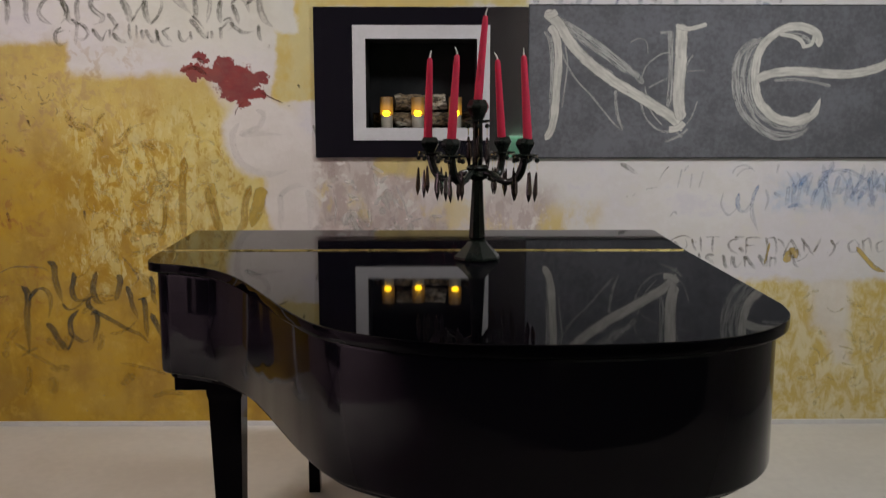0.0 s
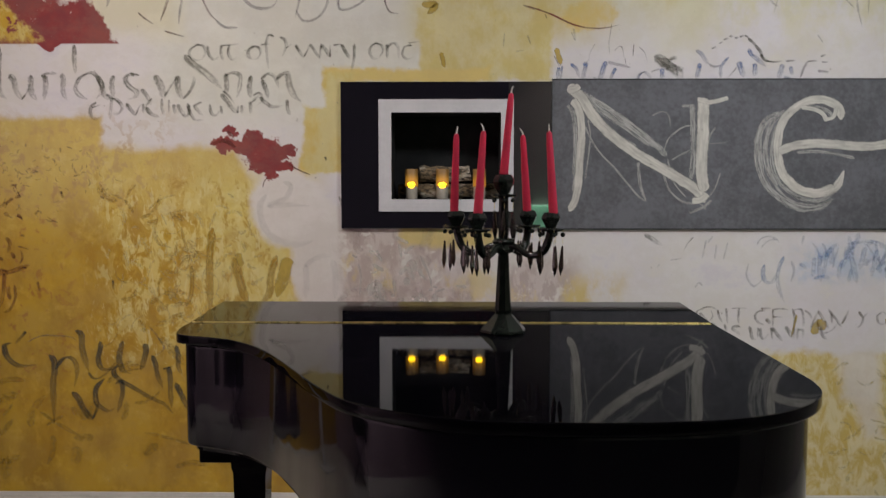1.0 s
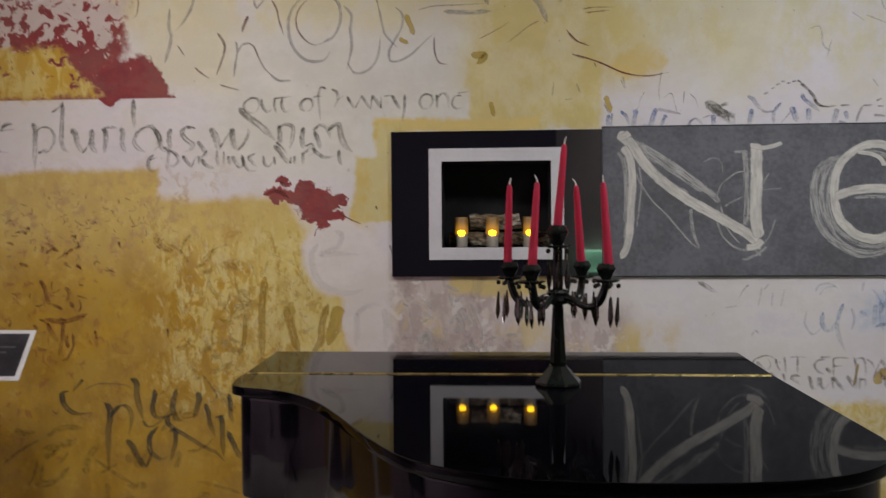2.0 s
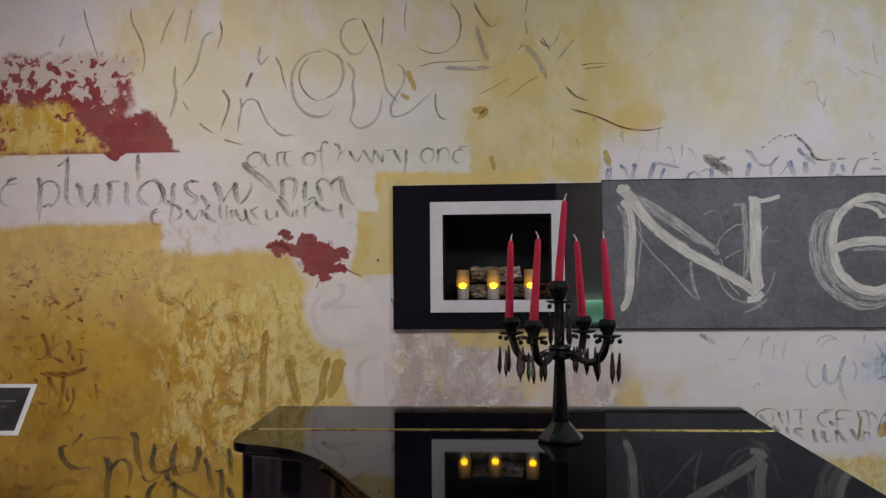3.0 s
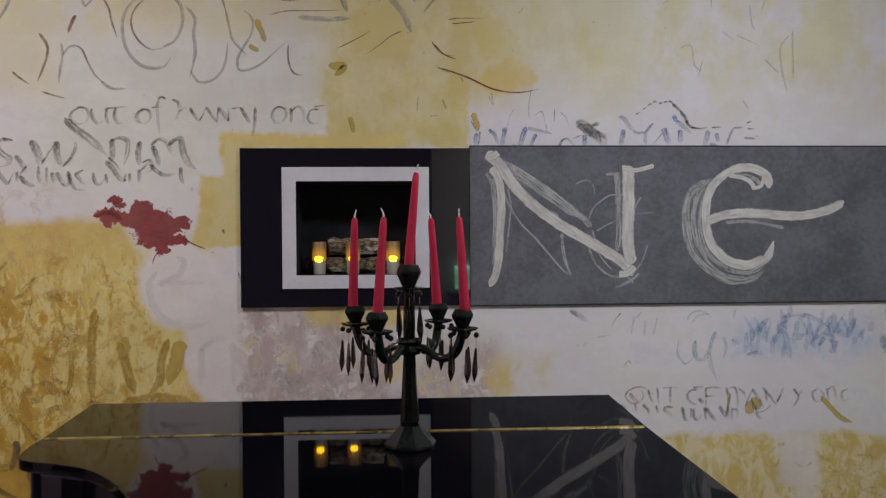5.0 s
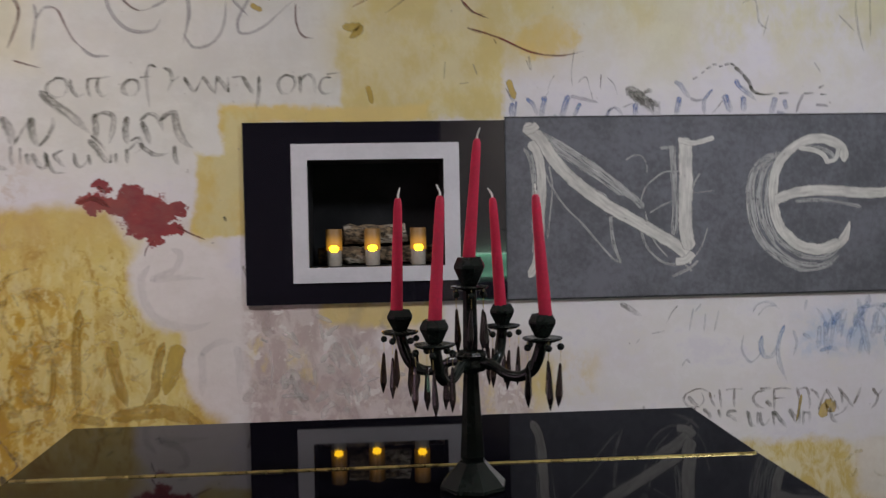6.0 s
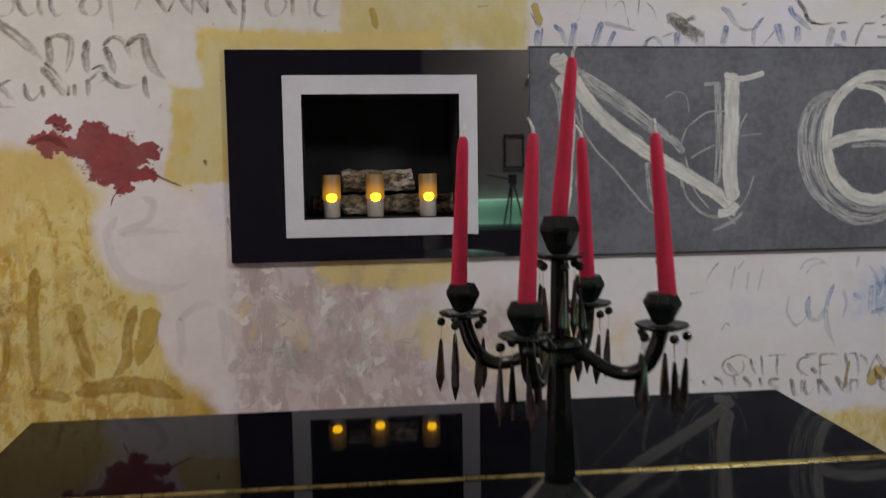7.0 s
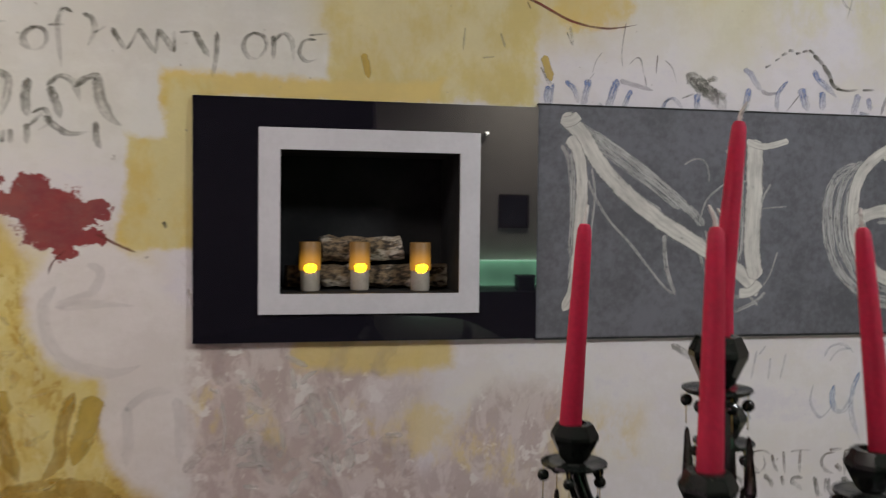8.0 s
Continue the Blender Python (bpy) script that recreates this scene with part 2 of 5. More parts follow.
    # dark red splash and the red corner
    r0 = blob(-0.755, 1.495, 0.085, 0.078, 0.12, splash_xz)
    for cx, cz, rx, rz in ((-0.93, 1.548, 0.062, 0.030), (-0.905, 1.600, 0.030, 0.020), (-0.85, 1.535, 0.05, 0.028), (-0.665, 1.515, 0.045, 0.026), (-0.675, 1.46, 0.05, 0.022), (-0.725, 1.42, 0.022, 0.034), (-0.815, 1.565, 0.052, 0.042)):
        r0 = m.math("MAXIMUM", r0, blob(cx, cz, rx, rz, 0.15, splash_xz))
    red = m.mix(m.ramp(fine, 0.35, 0.7), RED, (0.25, 0.035, 0.035))
    c = m.mix(r0, c, red)
    rb = m.math("MAXIMUM", box(-3.2, -1.345, 1.9, 2.15, 0.012, splash_xz, 0.55), box(-3.2, -1.60, 2.0, 2.42, 0.03, splash_xz))
    straight = m.add("ShaderNodeSeparateXYZ")
    m.link(p, straight.inputs[0])
    tip = m.math("ABSOLUTE", m.math("ADD", crisp_xz[0], 1.665))
    foot = m.ramp(m.math("ADD", m.math("SUBTRACT", straight.outputs[2], 1.972), m.ramp(tip, 0.0, 0.055, 0.035, 0.0)), -0.003, 0.003)
    rb = m.math("MULTIPLY", rb, foot)
    c = m.mix(rb, c, m.mix(m.math("MULTIPLY", m.ramp(m.math("ADD", swirl2, m.ramp(soft_xz[1], 2.10, 2.36, -0.20, 0.06)), 0.47, 0.52), 0.92), red, (0.58, 0.5, 0.46)))
    c = m.mix(m.math("MULTIPLY", box(-2.9, -1.70, 1.978, 2.20, 0.02, splash_xz, 0.9), m.ramp(swirl2, 0.36, 0.42)), c, m.mix(m.ramp(swirl, 0.42, 0.6), OCHRE, (0.60, 0.46, 0.14)))
    # dirt and grain
    specks = m.noise(p, 46, 2, 0.5)
    c = m.mix(m.ramp(specks, 0.74, 0.80, 0.0, 0.6), c, (0.22, 0.19, 0.16))
    c = m.mix(m.ramp(veil, 0.40, 0.62, 0.14, 0.0), c, (0.30, 0.24, 0.16))
    c = m.mix(m.ramp(grain, 0.62, 0.8, 0.0, 0.12), c, (0.25, 0.2, 0.15))
    c = m.mix(m.ramp(fine, 0.62, 0.8, 0.0, 0.15), c, (0.75, 0.70, 0.62))
    h = m.math("ADD", m.math("MULTIPLY", grain, 0.4), fine)
    h = m.math("ADD", h, m.math("MULTIPLY", swirl, m.math("MULTIPLY", box(-1.6, 0.5, 0.5, 1.45, 0.15, soft_xz), 2.5)))
    m.bump(h, 0.3, 0.003)
    return m.set(c, m.ramp(fine, 0.3, 0.7, 0.6, 0.85))


def brushed(name, colour, cover=0.75, streak=14.0, rough=0.7, fade=1.0, tone=0.25, most=1.0, ragged=0.4):
    """Dry-brush paint: broken along the stroke, so that the ground shows through."""
    m = Nodes(name)
    uv = m.add("ShaderNodeTexCoord").outputs["UV"]
    s = m.noise(m.scaled(uv, 1.2, streak, 1.0), 1.0, 4, 0.6)
    g = m.noise(m.coords(), 70, 3, 0.6)
    f = m.math("ADD", m.math("MULTIPLY", s, 0.65), m.math("MULTIPLY", g, 0.35))
    edge = 0.66 - 0.32 * cover
    load = m.ramp(m.noise(m.coords(), 13, 3, 0.6), 0.32, 0.62, 0.35 + 0.45 * cover, 1.0)
    a = m.math("MULTIPLY", m.ramp(f, edge - 0.12, edge + 0.10, 0.0, min(1.0, 0.45 + cover * 0.5)), m.math("MINIMUM", load, 1.0))
    spent = m.add("ShaderNodeUVMap", uv_map="Dry").outputs[0]
    part_way = m.add("ShaderNodeSeparateXYZ")
    m.link(spent, part_way.inputs[0])
    v = part_way.outputs[1]
    worn_edge = m.math("MULTIPLY", m.math("SUBTRACT", m.noise(m.coords(), 85, 5, 0.7), 0.5), ragged)
    soft = m.ramp(m.math("ADD", m.math("MULTIPLY", v, m.math("SUBTRACT", 1.0, v)), worn_edge), 0.01, 0.13, 0.0, 1.0)
    a = m.math("MULTIPLY", m.math("MULTIPLY", a, soft), m.ramp(part_way.outputs[0], 0.1, 1.0, most, fade * most))
    light = tuple(min(1, c * (1 + tone)) for c in colour)
    m.set(m.mix(m.ramp(s, 0.35, 0.65), tuple(c * (1 - tone) for c in colour), light), rough, Alpha=a)
    return m.mat


MURAL = mural()
CHARCOAL = brushed("charcoal_paint", (0.145, 0.135, 0.105), 0.60, 3.0, fade=0.36)
CHARCOAL_HEAVY = brushed("heavy_charcoal_paint", (0.085, 0.078, 0.055), 0.80, 3.0, fade=0.42, most=0.9)
CHARCOAL_FAINT = brushed("faint_charcoal_paint", (0.23, 0.19, 0.155), 0.58, 4.0, fade=0.5)
UMBER = brushed("umber_line_paint", (0.17, 0.052, 0.042), 0.66, 4.0, fade=0.75, ragged=0.15)
SCRATCH = brushed("faint_tan_scratches", (0.40, 0.37, 0.29), 0.6, 3.0, most=0.55)
GREY_WASH = brushed("grey_line_wash", (0.35, 0.315, 0.34), 0.75, 2.0, most=0.55)
RED_LINE = brushed("dark_red_paint", (0.20, 0.03, 0.02), 0.85, 4.0, fade=0.8)
FLECK = brushed("thin_brown_flecks", (0.27, 0.14, 0.09), 0.6, 3.0, most=0.6)
RED_MARK = brushed("thin_dark_red_paint", (0.23, 0.05, 0.025), 0.7, 3.0, fade=0.6, most=0.75)
BLUE = brushed("blue_paint", (0.17, 0.23, 0.43), 0.64, 5.0, fade=0.5, most=0.85)
BLUE_SKY = brushed("sky_blue_paint", (0.20, 0.32, 0.55), 0.6, 4.0, fade=0.5, most=0.62)
BLUE_FAINT = brushed("faint_blue_paint", (0.27, 0.36, 0.55), 0.7, 3.0, most=0.36)
LILAC = brushed("pale_lilac_wash", (0.43, 0.40, 0.43), 0.75, 2.0, fade=0.55, most=0.20)
OCHRE_LETTER = brushed("ochre_letter_paint", (0.41, 0.24, 0.02), 0.8, 3.0, fade=0.75, tone=0.25, most=0.72)
PALE_OCHRE = brushed("bright_ochre_strokes", (0.52, 0.36, 0.06), 0.9, 2.0, tone=0.12, most=0.75)
PALE_YELLOW = brushed("pale_yellow_strokes", (0.70, 0.55, 0.22), 0.4)
DARK_OCHRE = brushed("dark_ochre_strokes", (0.40, 0.24, 0.03), 0.45)
PALE_WHITE = brushed("pale_white_strokes", (0.69, 0.64, 0.60), 0.75, 2.0, most=0.6)
MAUVE_STROKE = brushed("mauve_brush_strokes", (0.44, 0.36, 0.335), 0.6, 2.0, fade=0.6, most=0.32)
CHALK = brushed("off_white_brush_paint", (0.54, 0.515, 0.47), 1.05, 4.0, tone=0.13, ragged=0.22)
CHALK_DRY = brushed("dry_off_white_paint", (0.48, 0.47, 0.45), 0.76, 7.0, most=0.76)
SLATE = worn("slate_grey_canvas", (0.108, 0.108, 0.121), 0.75, spread=0.3, scale=5, bump=0.15)
LACQUER = Nodes("black_lacquer")
LACQUER = LACQUER.set((0.0025, 0.0022, 0.004), LACQUER.ramp(LACQUER.noise(LACQUER.coords(), 6), 0.3, 0.7, 0.02, 0.04), IOR=1.155)
CASE = Nodes("black_lacquer_case")
CASE.bump(CASE.noise(CASE.scaled(CASE.coords(), 1.0, 1.0, 0.12), 16, 2, 0.5), 0.10, 0.004)
CASE = CASE.set((0.006, 0.005, 0.009), CASE.ramp(CASE.noise(CASE.coords(), 6), 0.3, 0.7, 0.05, 0.09), IOR=1.23)
BLACK_GLASS = Nodes("black_glass")
BLACK_GLASS = BLACK_GLASS.set((0.010, 0.009, 0.014), BLACK_GLASS.ramp(BLACK_GLASS.noise(BLACK_GLASS.coords(), 5), 0.3, 0.7, 0.01, 0.03), IOR=1.9)
WHITE_FRAME = worn("white_enamel", (0.555, 0.54, 0.565), 0.4, spread=0.05)
SOOT = worn("matt_black_firebox", (0.007, 0.007, 0.008), 0.9, spread=0.3)
BRASS = worn("brass", (0.62, 0.50, 0.20), 0.3, 1.0, spread=0.2, scale=40)
GLASS_SMOKE = worn("smoked_clear_glass", (0.075, 0.055, 0.055), 0.06, spread=0.15, IOR=1.5, Transmission_Weight=0.85)
GLASS_BLACK = worn("smoked_black_glass", (0.012, 0.0155, 0.0135), 0.16, spread=0.2, IOR=1.5)
WAX_RED = worn("crimson_wax", (0.60, 0.014, 0.065), 0.62, spread=0.12, scale=20, Subsurface_Weight=0.3, Subsurface_Radius=(0.01, 0.003, 0.003))
WICK = worn("white_cotton_wick", (0.85, 0.82, 0.76), 0.9)
PLASTER_GREY = worn("grey_plaster", (0.42, 0.40, 0.37), 0.8, spread=0.08, scale=3)
PLASTER_MAUVE = worn("mauve_grey_plaster", (0.46, 0.33, 0.40), 0.8, spread=0.08, scale=3)
CEILING = worn("white_ceiling_paint", (0.72, 0.71, 0.69), 0.9, spread=0.04)
FLOOR = worn("pale_polished_floor", (0.60, 0.57, 0.53), 0.35, spread=0.06, scale=2.5)
SKIRTING = worn("white_skirting_paint", (0.62, 0.60, 0.58), 0.5, spread=0.06)
DARK_WOOD = worn("dark_stained_wood", (0.03, 0.022, 0.018), 0.35, spread=0.4, scale=12)
MATT_BLACK = worn("matt_black_laminate", (0.015, 0.015, 0.016), 0.75, spread=0.2)
STEEL = worn("white_coated_steel", (0.62, 0.62, 0.63), 0.4, spread=0.06)
PRINT = worn("dark_printed_sheet", (0.035, 0.035, 0.04), 0.35, spread=0.4)
PRINT_LIGHT = worn("pale_printed_marks", (0.12, 0.115, 0.11), 0.5)
BARK = Nodes("charred_birch_bark")
BARK.n1 = BARK.noise(BARK.scaled(BARK.coords(), 1.0, 2.0, 2.0), 42, 6, 0.7)
BARK.bump(BARK.n1, 0.8, 0.006)
BARK.n2 = BARK.noise(BARK.scaled(BARK.coords(), 0.6, 1.0, 1.3), 13, 5, 0.65)
BARK.tone = BARK.mix(BARK.ramp(BARK.n1, 0.40, 0.62), (0.035, 0.026, 0.018), (0.27, 0.19, 0.11))
BARK = BARK.set(BARK.mix(BARK.math("MULTIPLY", BARK.ramp(BARK.n2, 0.48, 0.62), BARK.ramp(BARK.n1, 0.36, 0.56)), BARK.tone, (0.62, 0.55, 0.45)), 0.9)
CANDLE_WHITE = worn("frosted_white_wax", (0.40, 0.36, 0.31), 0.5, spread=0.15, scale=30)
AMBER = Nodes("amber_lit_wax")
AMBER.d = AMBER.add("ShaderNodeVectorMath", operation="DISTANCE")
AMBER.link(AMBER.coords(), AMBER.d.inputs[0])
AMBER.d.inputs[1].default_value = (0, -0.028, 0.064)
AMBER.z = AMBER.noise(AMBER.coords(), 60, 3)
AMBER = AMBER.set(AMBER.mix(AMBER.z, (0.20, 0.105, 0.03), (0.29, 0.16, 0.05)), 0.5, Emission_Color=(0.85, 0.36, 0.02, 1), Emission_Strength=AMBER.ramp(AMBER.d.outputs["Value"], 0.010, 0.058, 0.52, 0.015))
FLAME = glow("yellow_led_flame", (1.0, 0.52, 0.008), 9.0)
GREEN = Nodes("green_lit_glass")
GREEN.z = GREEN.add("ShaderNodeSeparateXYZ")
GREEN.link(GREEN.coords(), GREEN.z.inputs[0])
GREEN.f = GREEN.math("ABSOLUTE", GREEN.math("SUBTRACT", GREEN.z.outputs[2], 1.08))
GREEN.n = GREEN.noise(GREEN.scaled(GREEN.coords(), 3.0, 1.0, 1.0), 2.0, 3)
GREEN = GREEN.set((0.10, 0.35, 0.2), 0.3, Emission_Color=(0.34, 0.78, 0.50, 1), Emission_Strength=GREEN.math("MULTIPLY", GREEN.ramp(GREEN.f, 0.02, 0.11, 1.7, 3.0), GREEN.ramp(GREEN.n, 0.3, 0.7, 0.75, 1.15)))
GREEN_EDGE = glow("bright_green_glass_edge", (0.52, 0.88, 0.66), 4.2)


# ---- mesh helpers ----
def part(name, bm, material, parent=None, label="", smooth=False):
    """Links a bmesh as one mesh object under a thing or a part."""
    me = bpy.data.meshes.new(name)
    bm.normal_update()
    bm.to_mesh(me)
    bm.free()
    me.materials.append(material)
    if smooth:
        for f in me.polygons:
            f.use_smooth = smooth is True or abs(f.normal.z) < 0.2
        if smooth is True:
            me.set_sharp_from_angle(angle=radians(38))
    ob = new(name, me)
    ob.parent = parent
    if label:
        ob["label"] = label
    return ob


def box_bm(x0, x1, y0, y1, z0, z1, bevel=0.0, segments=2):
    bm = bmesh.new()
    bmesh.ops.create_cube(bm, size=1, matrix=Matrix.Translation(((x0 + x1) / 2, (y0 + y1) / 2, (z0 + z1) / 2)) @ Matrix.Diagonal((x1 - x0, y1 - y0, z1 - z0, 1)))
    if bevel:
        bmesh.ops.bevel(bm, geom=list(bm.edges), offset=bevel, segments=segments, affect="EDGES", profile=0.5)
    return bm


def ring_bm(x0, x1, z0, z1, u0, u1, w0, w1, y0, y1, bevel=0.0):
    """A slab in the x-z plane from y0 to y1 with a rectangular hole u0..u1, w0..w1."""
    bm = bmesh.new()
    outer = [(x0, z0), (x1, z0), (x1, z1), (x0, z1)]
    inner = [(u0, w0), (u1, w0), (u1, w1), (u0, w1)]
    v = {}
    for k, y in enumerate((y0, y1)):
        for n, ps in enumerate((outer, inner)):
            for i, (x, z) in enumerate(ps):
                v[k, n, i] = bm.verts.new((x, y, z))
    for i in range(4):
        j = (i + 1) % 4
        bm.faces.new((v[0, 0, i], v[0, 0, j], v[0, 1, j], v[0, 1, i]))
        bm.faces.new((v[1, 0, j], v[1, 0, i], v[1, 1, i], v[1, 1, j]))
        bm.faces.new((v[0, 0, j], v[0, 0, i], v[1, 0, i], v[1, 0, j]))
        bm.faces.new((v[0, 1, i], v[0, 1, j], v[1, 1, j], v[1, 1, i]))
    if bevel:
        edges = [e for e in bm.edges if len(e.link_faces) == 2 and e.calc_face_angle(0) > 1]
        bmesh.ops.bevel(bm, geom=edges, offset=bevel, segments=2, affect="EDGES", profile=0.5)
    return bm


def lathe_bm(profile, sides, twist=0.0):
    """Turns (radius, height) pairs about z."""
    bm = bmesh.new()
    rings = []
    for r, z in profile:
        rings.append([bm.verts.new((r * math.cos(twist + 2 * math.pi * i / sides), r * math.sin(twist + 2 * math.pi * i / sides), z)) for i in range(sides)])
    for a, b in zip(rings, rings[1:]):
        for i in range(sides):
            j = (i + 1) % sides
            bm.faces.new((a[i], a[j], b[j], b[i]))
    bm.faces.new(rings[0][::-1])
    bm.faces.new(rings[-1])
    return bm


def tube_bm(points, radii, sides=10):
    """A tube along points with a radius at each."""
    bm = bmesh.new()
    pts = [Vector(p) for p in points]
    rings = []
    for i, p in enumerate(pts):
        d = (pts[min(i + 1, len(pts) - 1)] - pts[max(i - 1, 0)]).normalized()
        side = d.cross(Vector((0, 0, 1)))
        side = side.normalized() if side.length > 0.05 else Vector((1, 0, 0))
        up = side.cross(d).normalized()
        rings.append([bm.verts.new(p + radii[i] * (math.cos(a) * side + math.sin(a) * up)) for a in (2 * math.pi * k / sides for k in range(sides))])
    for a, b in zip(rings, rings[1:]):
        for i in range(sides):
            j = (i + 1) % sides
            bm.faces.new((a[i], a[j], b[j], b[i]))
    bm.faces.new(rings[0][::-1])
    bm.faces.new(rings[-1])
    bmesh.ops.recalc_face_normals(bm, faces=bm.faces)
    return bm


def moved(bm, m):
    bmesh.ops.transform(bm, matrix=m, verts=bm.verts)
    return bm


def prism_bm(outline, z0, z1, bevel=0.0, segments=3):
    """An upright prism over an outline of (x, y)."""
    bm = bmesh.new()
    lo = [bm.verts.new((x, y, z0)) for x, y in outline]
    hi = [bm.verts.new((x, y, z1)) for x, y in outline]
    bm.faces.new(lo[::-1])
    bm.faces.new(hi)
    for i in range(len(outline)):
        j = (i + 1) % len(outline)
        bm.faces.new((lo[i], lo[j], hi[j], hi[i]))
    bmesh.ops.recalc_face_normals(bm, faces=bm.faces)
    if bevel:
        edges = [e for e in bm.edges if abs(e.verts[0].co.z - e.verts[1].co.z) < 1e-6]
        bmesh.ops.bevel(bm, geom=edges, offset=bevel, segments=segments, affect="EDGES", profile=0.5)
    return bm


def curve(points, steps=8, closed=False):
    """Catmull-Rom through the points."""
    p = [np.array(q, float) for q in points]
    n = len(p)
    out = []
    for i in range(n if closed else n - 1):
        a, b, c, d = (p[(i + k) % n] if closed else p[min(max(i + k, 0), n - 1)] for k in (-1, 0, 1, 2))
        for k in range(steps):
            t = k / steps
            out.append(0.5 * (2 * b + (c - a) * t + (2 * a - 5 * b + 4 * c - d) * t * t + (3 * b - a - 3 * c + d) * t ** 3))
    if not closed:
        out.append(p[-1])
    return out


# ---- the room ----
EAST, WEST, BACK, TOP = 3.2, -3.0, -0.55, 3.0
wall_north = tagged(part("wall_north", ring_bm(WEST, EAST, 0, TOP, -0.216, 0.253, 1.309, 1.680, WALL, WALL + 0.26), MURAL), "plaster wall painted with ochre, cream and red washes and calligraphy", "wall", kind="structure")
tagged(part("floor", box_bm(WEST - 0.2, EAST + 0.2, BACK - 4.2, WALL + 0.26, -0.12, 0.0), FLOOR), "pale polished floor under the piano", "floor", kind="structure")
tagged(part("ceiling", box_bm(WEST - 0.2, EAST + 0.2, BACK - 4.2, WALL + 0.26, TOP, TOP + 0.15), CEILING), "plain white ceiling", "ceiling", kind="structure")
tagged(part("wall_west", box_bm(WEST - 0.2, WEST, BACK - 4.2, WALL + 0.26, 0, TOP), PLASTER_MAUVE), "plain mauve-grey plaster wall", "wall", kind="structure")
tagged(part("wall_east", box_bm(EAST, EAST + 0.2, BACK - 4.2, WALL + 0.26, 0, TOP), PLASTER_GREY), "plain grey plaster wall", "wall", kind="structure")
tagged(part("wall_south", box_bm(0.55, EAST, BACK - 0.2, BACK, 0, TOP), PLASTER_GREY), "plain grey plaster wall behind the bar", "wall", kind="structure")
tagged(part("wall_far", box_bm(WEST, EAST, BACK - 4.2, BACK - 4.0, 0, TOP), DARK_WOOD), "dark wall of the unlit room beyond", "wall", kind="structure")
tagged(part("baseboard", box_bm(WEST, EAST, WALL - 0.008, WALL, 0.0, 0.022, 0.002), SKIRTING), "low white baseboard along the painted wall", "baseboard", kind="structure")

# ---- lettering and strokes on the wall ----
class Ink:
    """Collects flat brush strokes on the plane y."""

    def __init__(self, y):
        layers[0] += 1
        y -= 0.00002 * (layers[0] % 20)
        self.y, self.verts, self.faces, self.uvs, self.spent = y, [], [], [], []

    def stroke(self, points, width, angle=40.0, least=0.14, taper=0.15, steps=8):
        """A broad-nib stroke through (x, z) points; the nib lies at that angle."""
        pts = curve(points, steps)
        nib = np.array((math.cos(radians(angle)), math.sin(radians(angle)))) * width / 2
        n, first, run = len(pts), len(self.verts), 0.0
        self.y -= 0.000004
        for i, p in enumerate(pts):
            d = pts[min(i + 1, n - 1)] - pts[max(i - 1, 0)]
            d = d / (np.linalg.norm(d) + 1e-9)
            perp = np.array((-d[1], d[0]))
            ends = min(1.0, 0.2 + i / max(1, n * taper), 0.1 + (n - 1 - i) / max(1, n * taper * 1.6))
            lie = abs(float(perp @ nib)) / (width / 2)
            off = perp * (width / 2) * (least + (1 - least) * lie) * ends
            rag = [1 + 0.12 * noise.noise(Vector((p[0] * 38, p[1] * 38, 3.7 * side))) for side in (-1, 1)]
            if i:
                run += float(np.linalg.norm(p - pts[i - 1]))
            self.verts += [(p[0] - off[0] * rag[0], self.y, p[1] - off[1] * rag[0]), (p[0] + off[0] * rag[1], self.y, p[1] + off[1] * rag[1])]
            self.uvs += [(run * 8, 0.0), (run * 8, 1.0)]
            self.spent += [(i / (n - 1), 0.0), (i / (n - 1), 1.0)]
            if i:
                a = first + 2 * i
                self.faces.append((a - 2, a, a + 1, a - 1))

    def done(self, name, material, parent, label="", kind=""):
        me = bpy.data.meshes.new(name)
        me.from_pydata(self.verts, [], self.faces)
        layer = me.uv_layers.new(name="UVMap")
        for loop in me.loops:
            layer.data[loop.index].uv = self.uvs[loop.vertex_index]
        dry = me.uv_layers.new(name="Dry")
        for loop in me.loops:
            dry.data[loop.index].uv = self.spent[loop.vertex_index]
        me.materials.append(material)
        ob = new(name, me)
        ob.parent = parent
        return tagged(ob, label, kind=kind)


INK = WALL - 0.0005
layers = [0]


def lines(material, label, *strokes, name="painted_lines", y=INK, parent=None, least=0.5, angle=40.0):
    """Free strokes, each (width, 'x z, x z, ...')."""
    ink = Ink(y)
    for width, code in strokes:
        ink.stroke([tuple(float(v) for v in q.split()) for q in code.split(",")], width * 1.1, angle, least)
    return ink.done(name, material, parent or wall_north, label)


